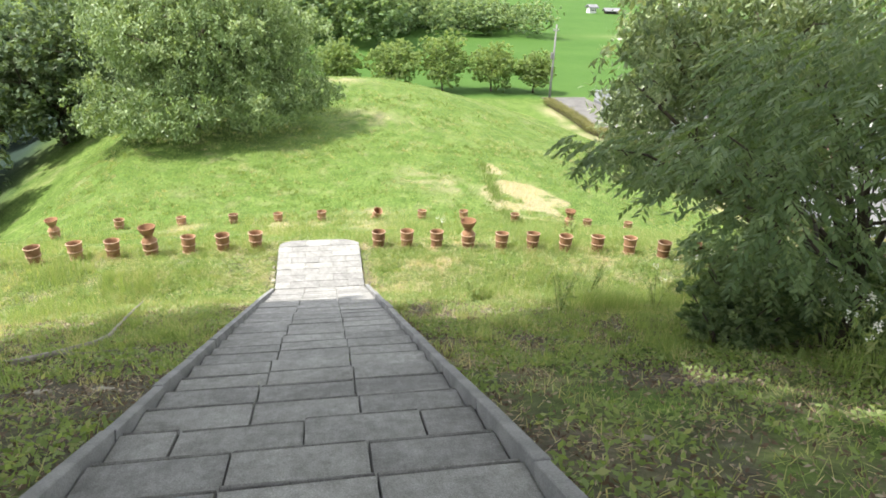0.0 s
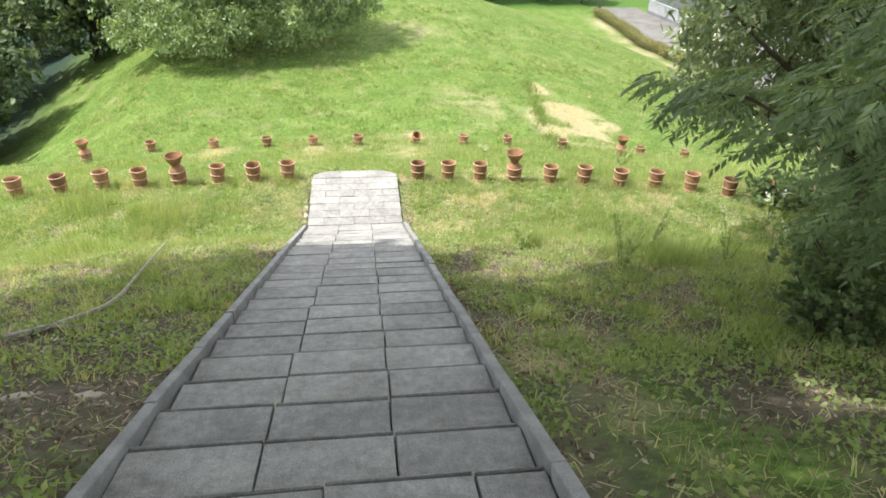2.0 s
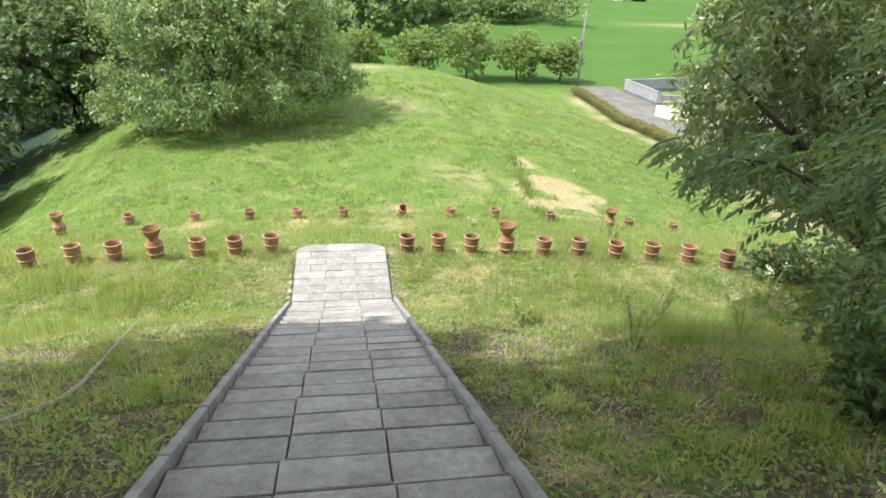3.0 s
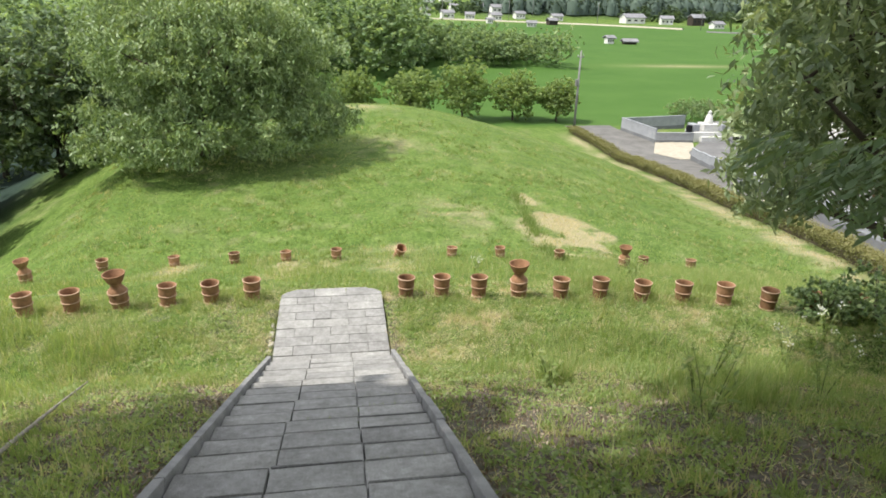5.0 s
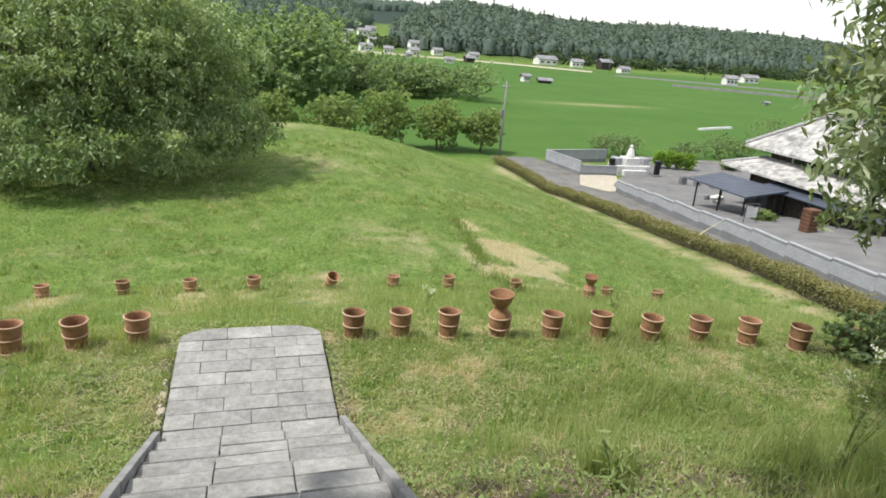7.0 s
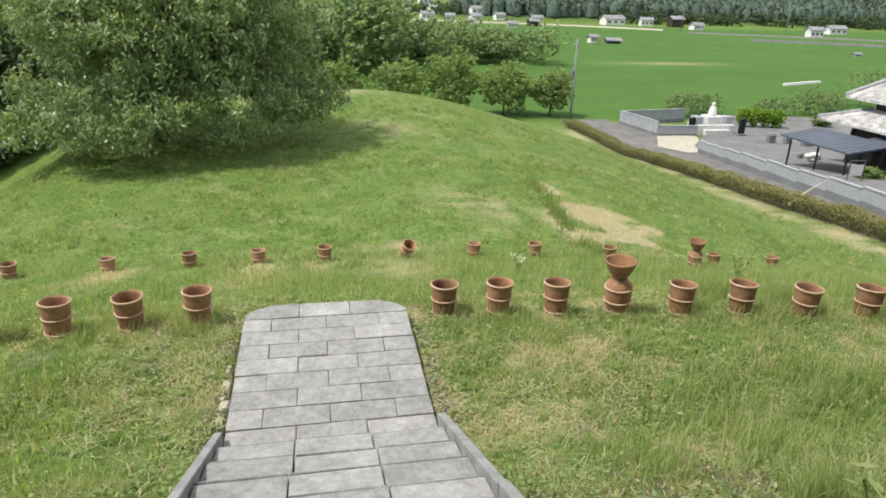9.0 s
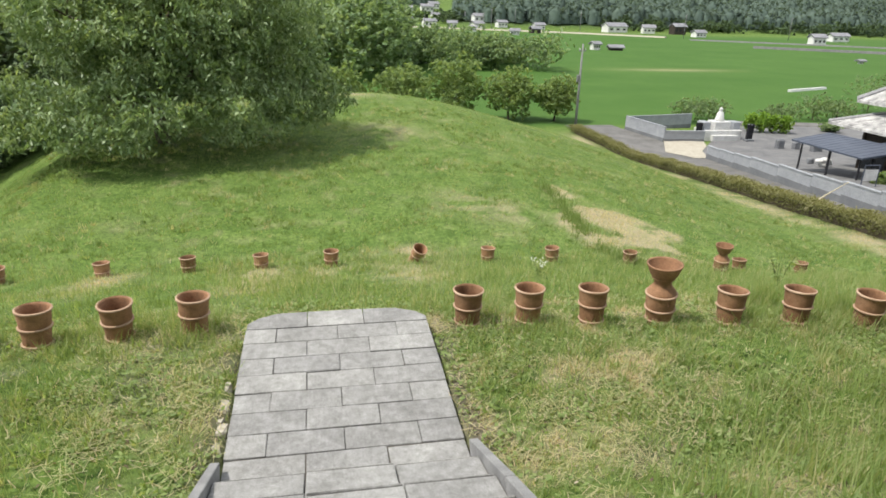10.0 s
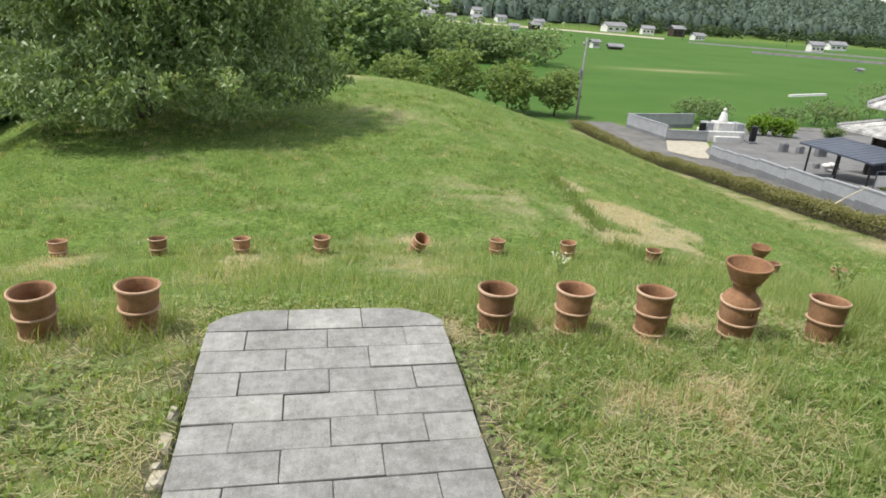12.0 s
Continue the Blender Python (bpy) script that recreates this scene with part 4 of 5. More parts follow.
def lawn():
    clump = lambda x, y: np.clip((vnoise(x, y, 1.3, 1, 4) - 0.3) * 2.4, 0.03, 1)
    patch = lambda x, y: np.clip((vnoise(x, y, 2.2, 2, 4) - 0.25) * 2.2, 0.05, 1)
    # short turf near the stairs
    x, y = scatter(380000, -6.5, 9.5, -3.8, 3.3, lambda x, y: off_path(x, y) * patch(x, y) * (1 - 0.92 * bareness(x, y)))
    blades("short_grass", "short mixed green and straw grass beside the stairs", x, y, rng.uniform(0.03, 0.11, len(x)) * (0.6 + 0.7 * clump(x, y)), rng.uniform(0.005, 0.011, len(x)), 1.3, simple=True)
    # thin turf in the shade of the upper slope
    x, y = scatter(100000, -7, 9, -13.5, -3.8, lambda x, y: off_path(x, y) * patch(x, y) * (1 - 0.85 * bareness(x, y)))
    blades("shade_grass", "thin shaded grass on the upper slope", x, y, rng.uniform(0.03, 0.12, len(x)), rng.uniform(0.005, 0.011, len(x)), 1.3, simple=True)
    # longer tufts on the terrace and at the pots
    x, y = scatter(170000, -8, 12.5, -2.5, 3.4, lambda x, y: off_path(x, y) * np.clip((vnoise(x, y, 0.9, 3, 4) - 0.45) * 3, 0, 1) * (np.abs(x) > 1.2) * (0.18 + 0.82 * (np.abs(ring_dist(x, y) - 2.2) < 0.4)))
    blades("tall_grass", "longer grass tufts on the terrace around the clay cylinders", x, y, rng.uniform(0.08, 0.28, len(x)), rng.uniform(0.005, 0.011, len(x)), 0.9, np.clip(rng.normal(0.47, 0.17, len(x)), 0.1, 1))
    # lawn further on
    x, y = scatter(400000, -11, 22, 3.0, 40, lambda x, y: clump(x, y) * np.clip(1.25 - (y - 4) / 40, 0.2, 1))
    blades("lawn_grass", "mown lawn grass on the lower mound", x, y, rng.uniform(0.04, 0.12, len(x)), rng.uniform(0.010, 0.024, len(x)), 1.2, simple=True)
    # dead stalks and small flat weeds
    x, y = scatter(150000, -7, 10, -13, 3.4, lambda x, y: off_path(x, y) * np.clip(1.6 * dryness(x, y) + 0.3 * bareness(x, y) + 1.2 * (vnoise(x, y, 2.3, 61, 4) - 0.42), 0.04, 1) * (1 - 0.7 * (y < -3)))
    litter("dead_stalks", "pale dead grass stalks lying on the turf", x, y, rng.uniform(0.7, 1.0, len(x)), 0.03, 0.12, 0.006, GRASS)
    x, y = scatter(90000, -6, 12, 5, 19, lambda x, y: np.clip(dryness(x, y), 0, 1) ** 1.5)
    blades("straw_swathe", "swathe of pale dry straw stubble on the lawn", x, y, rng.uniform(0.02, 0.09, len(x)), rng.uniform(0.008, 0.02, len(x)), 2.5, np.clip(rng.normal(0.7, 0.22, len(x)), 0.15, 1), simple=True)
    x, y = scatter(190000, -7, 9.5, -13, 3.3, lambda x, y: off_path(x, y) * np.clip((vnoise(x, y, 1.9, 21, 4) - 0.45) * 5, 0, 1))
    p = np.stack([x, y, land(x, y) + rng.uniform(0.01, 0.07, len(x))], -1)
    v, f, tn = leaf_cloud(p, -0.1, 0.05, 0.5, np.clip(rng.normal(0.36, 0.17, len(x)), 0, 0.66))
    tagged(new("flat_weeds", np_mesh("flat_weeds", v, f, GRASS, tn)), "small broad-leaved weeds in the turf", "weeds", kind="stuff")
    # fresh tufts, each a fan of wider blades
    def tufts(name, label, n, x0, x1, y0, y1, keep, h, w, per, tone0=0.42, vary=0.16):
        cx, cy = scatter(n, x0, x1, y0, y1, keep)
        hh = rng.uniform(*h, len(cx))
        x, y = (np.repeat(q, per) + rng.normal(0, 1, len(cx) * per) * np.repeat(hh, per) * 0.33 for q in (cx, cy))
        tone = np.clip(np.repeat(rng.normal(tone0, vary, len(cx)), per) + rng.normal(0, 0.06, len(x)), 0, 0.85)
        k = off_path(x, y)
        blades(name, label, x[k], y[k], (np.repeat(hh, per) * rng.uniform(0.5, 1.1, len(x)))[k], rng.uniform(*w, len(x))[k], 1.1, tone[k], simple=True)
    tufts("weed_tufts", "fresh green weed tufts in the turf beside the stairs", 8200, -7, 10, -8, 3.3, lambda x, y: off_path(x, y) * smooth01((vnoise(x, y, 1.2, 14, 3) - 0.3) * 2.5) * (1 - 0.7 * dryness(x, y)), (0.05, 0.20), (0.008, 0.020), 26, 0.46, 0.2)
    tufts("lawn_tufts", "coarse green tufts scattered over the lawn", 14500, -11, 20, 3.2, 30, lambda x, y: smooth01((vnoise(x, y, 0.5, 15, 4) - 0.35) * 2.5) * (1 - dryness(x, y)), (0.07, 0.22), (0.014, 0.03), 13, 0.34, 0.3)
    x, y = scatter(9000, 6.2, 8.2, 8.5, 17, lambda x, y: np.exp(-((x - np.interp(y, [9, 11.4, 15.5, 18], [6.9, 6.9, 7.45, 7.5])) / 0.22) ** 2) * (vnoise(x, y, 1.3, 3, 3) > 0.4))
    blades("rank_weeds", "darker rank weeds along the edge of the straw", x, y, rng.uniform(0.12, 0.4, len(x)), rng.uniform(0.014, 0.03, len(x)), 0.7, np.clip(rng.normal(0.1, 0.1, len(x)), 0, 1), simple=True)
    x, y = scatter(120000, -7, 10, -13, 1, lambda x, y: off_path(x, y) * np.clip(0.1 + 0.25 * (y < -3) + bareness(x, y) * (y < -1), 0, 1))
    p = np.stack([x, y, land(x, y) + rng.uniform(0.005, 0.035, len(x))], -1)
    v, f, tn = leaf_cloud(p, -0.1, 0.038, 0.42, rng.random(len(x)) ** 2)
    tagged(new("fallen_leaves", np_mesh("fallen_leaves", v, f, LITTER, tn)), "brown and pale fallen leaves littering the slope", "leaves", kind="stuff")
    # long wispy grass on the bank between the two rows
    x, y = scatter(48000, -9, 14, 2.4, 9.6, lambda x, y: np.clip((vnoise(x, y, 0.6, 41, 4) - 0.42 + 0.10 * (x > 1)) * 4, 0, 1) * (1 - 0.8 * np.clip(dryness(x, y), 0, 1)))
    blades("wispy_grass", "long pale green wispy grass on the bank between the rows", x, y, rng.uniform(0.12, 0.42, len(x)) * (0.5 + 0.5 * rng.random(len(x))), rng.uniform(0.006, 0.013, len(x)), 0.8, np.clip(rng.normal(0.46, 0.2, len(x)), 0, 1), simple=True)
    # mats of long dead straw
    cx, cy = scatter(330, -6.5, 9, -2.2, 3.2, lambda x, y: off_path(x, y) * smooth01((vnoise(x, y, 1.1, 71, 3) - 0.42) * 4) * (1 + (x > 1)))
    x, y = np.repeat(cx, 46) + rng.normal(0, 0.12, len(cx) * 46), np.repeat(cy, 46) + rng.normal(0, 0.12, len(cx) * 46)
    ok = off_path(x, y)
    litter("straw_mats", "mats of long pale dead straw lying in the turf", x[ok], y[ok], np.clip(rng.normal(0.78, 0.16, ok.sum()), 0, 1), 0.06, 0.26, 0.005, GRASS)
    # big clumps
    xs, ys = [], []
    for cx, cy, rr, n in ((4.3, -8.6, 0.4, 300), (5.0, -8.9, 0.5, 420), (4.2, -9.4, 0.5, 260), (5.4, -8.2, 0.6, 420), (2.72, -2.45, 0.2, 800), (3.3, -1.0, 0.6, 220), (4.6, -0.2, 0.7, 260), (2.2, -1.2, 0.45, 160), (4.6, -2.6, 0.8, 900), (6.2, -2.0, 0.9, 700), (3.6, -0.4, 1.0, 420), (5.4, -0.6, 1.0, 500), (5.2, 2.4, 0.4, 700), (-3.6, 0.4, 0.7, 900), (-5.2, 1.0, 0.7, 900), (4.4, -3.6, 0.6, 900), (5.9, 1.9, 0.3, 500), (7.8, 2.2, 0.6, 800), (-4.4, -1.4, 0.7, 700)):
        xs.append(rng.normal(cx, rr * 0.5, n)), ys.append(rng.normal(cy, rr * 0.5, n))
    x, y = np.concatenate(xs), np.concatenate(ys)
    k = off_path(x, y)
    x, y = x[k], y[k]
    blades("grass_clumps", "tall green grass clumps on the slope", x, y, rng.uniform(0.15, 0.45, len(x)), rng.uniform(0.006, 0.011, len(x)), 0.8, np.clip(rng.normal(0.42, 0.17, len(x)), 0, 1))


lawn()

# ---------------------------------------------------------------- shrubs, weeds and clutter on the slope
def shrub(name, label, x, y, h, w, n, leaf, mat, seed):
    z = zl(x, y)
    t = thing(name, (x, y, z), label, "shrub", "shrubs under the tree")
    rel = lobe_ball(0, 0, h * 0.5, w * 1.2, w * 1.2, h * 0.65, 14, seed, 0.32)
    rr = random.Random(seed)
    for i in range(5):
        a = rr.uniform(0, 2 * pi)
        part("stem", tube([(0, 0, -0.1), (0.3 * w * cos(a), 0.3 * w * sin(a), h * 0.4), (0.7 * w * cos(a), 0.7 * w * sin(a), h * 0.85)], [0.02, 0.014, 0.005], 5), BARK, t)
    p, tone = crown_points(rel, n, 0.3)
    v, f, tn = leaf_cloud(p, 0.3, leaf, 0.42, tone)
    part("foliage", np_mesh("foliage", v, f, mat, tn), mat, t)


for i, (x, y, h, w) in enumerate(((3.9, -7.2, 0.55, 0.5), (4.6, -6.7, 0.9, 0.8), (5.4, -6.9, 1.4, 0.9), (6.2, -8.3, 1.0, 0.8), (6.3, -6.2, 1.5, 1.0), (6.4, -7.6, 1.7, 1.1), (5.6, -5.5, 1.0, 0.8), (7.4, -5.0, 1.3, 1.0), (8.8, -3.6, 1.4, 1.2), (9.4, -1.2, 1.2, 1.1), (8.7, 0.25, 0.7, 0.7), (9.6, 0.1, 1.0, 0.9))):
    shrub("shrub", "dark green leafy shrub in the shade of the trees", x, y, h, w, 3200, 0.10, LEAF_D, 80 + i)


def weed(x, y, h, seed, flowers=True):
    """A tall flowering weed: thin stems, narrow leaves, small white heads."""
    rr = random.Random(seed)
    t = thing("flowering_weed", (x, y, zl(x, y)), "tall green weed with small white flower heads", "weed", "flowering weeds")
    pts, heads = [], []
    for i in range(rr.randint(4, 7)):
        a, l = rr.uniform(0, 2 * pi), h * rr.uniform(0.7, 1.1)
        tip = Vector((cos(a) * l * 0.35, sin(a) * l * 0.35, l))
        part("stem", tube([(0, 0, -0.05), tip * 0.5 + Vector((0, 0, 0.05)), tip], [0.006, 0.004, 0.002], 4), GRASS_STEM, t)
        for j in range(14):
            pts.append(tuple(tip * rr.uniform(0.1, 0.95) + Vector((rr.uniform(-.05, .05), rr.uniform(-.05, .05), 0))))
        for j in range(4):
            heads.append(tuple(tip + Vector((rr.uniform(-.06, .06), rr.uniform(-.06, .06), rr.uniform(-.05, .05)))))
    v, f, tn = leaf_cloud(np.array(pts), -0.2, 0.13, 0.18, rng.uniform(0.2, 0.7, len(pts)))
    part("foliage", np_mesh("foliage", v, f, GRASS, tn), GRASS, t)
    if flowers:
        hp = np.repeat(np.array(heads), 6, 0) + rng.normal(0, 0.010, (len(heads) * 6, 3))
        v, f, tn = leaf_cloud(hp, -0.3, 0.022, 0.7, rng.random(len(hp)))
        part("blossom", np_mesh("blossom", v, f, PETAL, tn), PETAL, t, "small white petals")


GRASS_STEM = speckled("green_stem", (0.08, 0.12, 0.03), (0.15, 0.19, 0.06), 8, 0.8, 40)
for i, (x, y, h) in enumerate(((4.3, -8.3, 0.75), (4.7, -7.7, 0.85), (5.2, -7.9, 0.8), (5.0, -7.0, 0.9), (5.7, -6.6, 0.9), (4.0, -8.8, 0.6), (6.9, -1.2, 0.7), (7.6, -1.6, 0.75), (8.2, -0.4, 0.6), (3.6, 6.0, 0.34))):
    weed(x, y, h, 200 + i)
for i, (x, y, h) in enumerate(((3.2, -4.8, 0.75), (3.5, -4.2, 0.6), (4.4, -3.0, 0.8), (2.5, -2.9, 0.5), (-3.4, -6.2, 0.4), (-2.6, -0.4, 0.35), (5.2, -3.8, 0.7), (6.9, 4.2, 0.6), (7.2, 4.6, 0.55))):
    weed(x, y, h, 240 + i, False)


def fallen_branch(name, label, pts, r0, mat=DEADWOOD):
    p = [(x, y, zl(x, y) + dz) for x, y, dz in pts]
    o = thing(name, p[0], label, "branch", "fallen branches")
    rel = [tuple(Vector(q) - Vector(p[0])) for q in p]
    part("stick", tube(rel, [r0 * (1 - 0.75 * i / (len(rel) - 1)) for i in range(len(rel))], 6), mat, o)


fallen_branch("fallen_branch", "bare grey fallen branch lying in the grass", [(-2.55, -6.8, 0.03), (-2.3, -6.55, 0.04), (-2.12, -6.05, 0.05), (-2.22, -5.4, 0.07), (-2.55, -3.8, 0.10), (-2.8, -2.5, 0.12), (-3.0, -1.4, 0.12)], 0.035)
fallen_branch("fallen_branch", "short bare grey stick lying in the grass", [(-2.7, -6.75, 0.03), (-2.3, -6.58, 0.04), (-1.94, -6.54, 0.04), (-1.6, -6.45, 0.03)], 0.02)
fallen_branch("leaning_stick", "pale bamboo stick leaning over the hedge", [(21.2, 20.5, 0.3), (21.8, 20.2, 0.95), (22.5, 19.8, 1.65)], 0.05, BAMBOO)


def flat_stone(x, y, w, seed):
    rr = random.Random(seed)
    bm = bmesh.new()
    bmesh.ops.create_icosphere(bm, subdivisions=2, radius=1.0)
    for v in bm.verts:
        k = 1 + rr.uniform(-0.12, 0.12)
        v.co = Vector((v.co.x * w * 0.75 * k, v.co.y * w * 0.5 * k, v.co.z * 0.022 * k))
    o = new("flat_stone", mesh_of("flat_stone", bm, CREAM, True))
    o.matrix_world = pose(x, y, zl(x, y) + 0.002, 0, 0, 0) @ pose(0, 0, 0, -23 if y < 0 else 0, 0, 0) @ pose(0, 0, 0, 0, 0, rr.uniform(0, 180))
    tagged(o, "pale flat stone half sunk in the turf", "stone", "flat stones")


for i, (x, y, w) in enumerate(((1.62, -9.8, 0.07), (3.25, -6.6, 0.10), (-1.4, -8.05, 0.13), (-1.82, -8.0, 0.12))):
    flat_stone(x, y, w, 300 + i)
# crumbling pale edging beside the landing
for i, (y, w, l) in enumerate(((0.14, 0.03, 0.05), (0.36, 0.042, 0.06), (0.47, 0.03, 0.035), (0.66, 0.035, 0.08), (0.93, 0.02, 0.05))):
    rr = random.Random(400 + i)
    bm = box(-w, -l, -0.05, w, l, 0.012, 0.012)
    for v in bm.verts:
        v.co += Vector((rr.uniform(-.014, .014), rr.uniform(-.025, .025), rr.uniform(-.012, .004)))
    o = new("edging_stone", mesh_of("edging_stone", bm, CREAM))
    o.matrix_world = pose(-0.955 + rr.uniform(-0.02, 0.01), y, -0.004 + 0.052 * y, rr.uniform(-4, 4), rr.uniform(-6, 2), rr.uniform(-12, 12))
    tagged(o, "small pale broken mortar lump at the landing edge", "stone", "edging lumps")


def joint_weeds():
    """Little tufts in the joints of the stairs."""
    xs, ys, zs = [], [], []
    for k, x0, x1, n in ((7, -0.1, 0.75, 90), (8, 0.2, 0.8, 110), (9, -0.4, 0.8, 60), (3, 0.7, 0.9, 20), (14, -0.2, 0.2, 30), (17, 0.25, 0.4, 30), (19, -0.6, 0.3, 40), (12, 0.3, 0.9, 40), (5, -0.5, -0.4, 16)):
        x = rng.uniform(x0, x1, n)
        xs.append(x), ys.append(np.full(n, -TREAD * (k + 1) + 0.02) + rng.normal(0, 0.008, n)), zs.append(np.full(n, RISE * k + 0.085))
    x, y, z = np.concatenate(xs), np.concatenate(ys), np.concatenate(zs)
    n = len(x)
    h, a = rng.uniform(0.02, 0.07, n), rng.uniform(0, 2 * pi, n)
    v = np.stack([np.stack([x - 0.004, y, z - 0.01], -1), np.stack([x + 0.004, y, z - 0.01], -1), np.stack([x + np.cos(a) * h * .6, y + np.abs(np.sin(a)) * h * .6, z + h], -1)], 1).reshape(-1, 3)
    tagged(new("joint_weeds", np_mesh("joint_weeds", v, np.arange(3 * n).reshape(-1, 3), GRASS, np.repeat(rng.uniform(0, .6, n), 3))), "small weeds growing in the stair joints", "weeds", kind="stuff")


joint_weeds()

# ---------------------------------------------------------------- road, hedge, yard
WALL = [(31.2, 43.9), (28.5, 34.6), (26.1, 26.0), (24.5, 19.9), (22.6, 13.3), (21.2, 8.0)]


def hedge_x(y):
    return np.interp(y, HEDGE_Y, HEDGE_X)


def wall_x(y):
    return np.interp(y, [p[1] for p in WALL[::-1]], [p[0] for p in WALL[::-1]])


def sheet(name, label, category, ys, x_left, x_right, mat, lift=0.06, n=14):
    ys = np.asarray(ys, float)
    t = np.linspace(0, 1, n)
    X = np.array([x_left(y) + (x_right(y) - x_left(y)) * t for y in ys])
    Y = np.repeat(ys[:, None], n, 1)
    Z = land(X, Y) + lift
    idx = np.arange(X.size).reshape(X.shape)
    f = np.stack([idx[:-1, :-1], idx[:-1, 1:], idx[1:, 1:], idx[1:, :-1]], -1).reshape(-1, 4)
    tagged(new(name, np_mesh(name, np.stack([X, Y, Z], -1).reshape(-1, 3), f, mat)), label, category, kind="structure")


sheet("road", "narrow grey asphalt lane between hedge and block wall", "road", np.arange(8, 62, 0.8), lambda y: hedge_x(y) + 1.0, lambda y: wall_x(y) - 0.02 if y < 43.9 else np.interp(y, [43.9, 49, 52, 58, 62], [31.2, 31.0, 31.1, 30.3, 31.0]), ASPHALT, 0.07)
sheet("forecourt", "pale concrete apron before the walled plot", "pavement", np.arange(44.0, 51.2, 0.4), lambda y: np.interp(y, [44, 46.5, 51], [30.2, 28.9, 31.2]), lambda y: np.interp(y, [44, 46.6, 48.5, 51], [31.5, 32.4, 34.0, 35.2]), CREAM, 0.11)
sheet("yard", "grey gravel yard in front of the house", "yard", np.arange(8, 60, 0.8), lambda y: np.interp(y, [43.9, 46.6, 48.5, 51, 60], [31.4, 32.4, 34.0, 36.0, 41.0]) if y > 43.9 else wall_x(y) + 0.1, lambda y: 62.0, GRAVEL, 0.09, 40)


def hedge():
    n = 110000
    y = rng.uniform(-4, 57, n)
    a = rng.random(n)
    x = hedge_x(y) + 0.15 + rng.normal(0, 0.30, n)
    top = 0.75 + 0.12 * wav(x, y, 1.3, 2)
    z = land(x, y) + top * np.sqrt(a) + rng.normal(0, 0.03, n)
    # leaf tint lightens from the foot of the hedge to its top
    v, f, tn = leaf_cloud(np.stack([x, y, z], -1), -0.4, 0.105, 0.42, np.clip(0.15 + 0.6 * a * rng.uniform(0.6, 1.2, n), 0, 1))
    t = thing("hedge", (22, 22, zl(22, 22)), "long low clipped brownish-green hedge along the lane", "hedge")
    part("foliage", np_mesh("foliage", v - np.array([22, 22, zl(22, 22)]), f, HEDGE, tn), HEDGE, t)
    bm = bmesh.new()
    ys = np.arange(-4, 57, 1.0)
    for y0, y1 in zip(ys, ys[1:]):
        q = []
        for yy in (y0, y1):
            xx = float(hedge_x(yy)) + 0.15
            zz = zl(xx, yy)
            q.append([(xx - 0.28 - 22, yy - 22, zz - 0.2 - zl(22, 22)), (xx + 0.28 - 22, yy - 22, zz - 0.2 - zl(22, 22)), (xx + 0.22 - 22, yy - 22, zz + 0.55 - zl(22, 22)), (xx - 0.22 - 22, yy - 22, zz + 0.55 - zl(22, 22))])
        prism(q[0], q[1], bm)
    part("woody_core", bm, BARK, t)


hedge()


def wall_run(name, label, points, height, thick=0.16, footing=0.45, steps=True):
    """A block wall in lengths with level tops, footing and coping; each length is its own thing."""
    for (xa, ya), (xb, yb) in zip(points, points[1:]):
        L = hypot(xb - xa, yb - ya)
        k = max(1, round(L / 3.6)) if steps else 1
        for i in range(k):
            a, b = i / k, (i + 1) / k
            x0, y0, x1, y1 = xa + (xb - xa) * a, ya + (yb - ya) * a, xa + (xb - xa) * b, ya + (yb - ya) * b
            za, zb = zl(x0, y0), zl(x1, y1)
            if not steps:
                za = zb = (za + zb) / 2
            zm, dz = (za + zb) / 2, (zb - za) / 2 * 0.75
            ang = math.degrees(math.atan2(y1 - y0, x1 - x0))
            l = L / k / 2
            o = thing(name, pose((x0 + x1) / 2, (y0 + y1) / 2, zm, 0, 0, ang), label, "wall", "block wall lengths", "structure")
            def course(t, lo, hi, cut):
                u = l - cut
                return prism([(-u, -t, lo - dz), (u, -t, lo + dz), (u, t, lo + dz), (-u, t, lo - dz)], [(-u, -t, hi - dz), (u, -t, hi + dz), (u, t, hi + dz), (-u, t, hi - dz)])
            part("footing", course(thick / 2 + 0.02, -0.5, footing, 0), BLOCK_BASE, o)
            part("blockwork", course(thick / 2, footing, height, 0.005), BLOCK, o)
            part("coping", course(thick / 2 + 0.03, height, height + 0.07, 0), BLOCK, o)


wall_run("block_wall", "stepped pale grey block wall along the lane", WALL, 1.05)
wall_run("block_wall", "pale grey block wall round the small plot", [(31.3, 51.2), (30.5, 57.6), (38.6, 59.2)], 1.35, footing=0.35, steps=False)
wall_run("block_wall", "pale grey block wall round the small plot", [(31.3, 51.2), (35.2, 51.0)], 1.0, footing=0.3, steps=False)


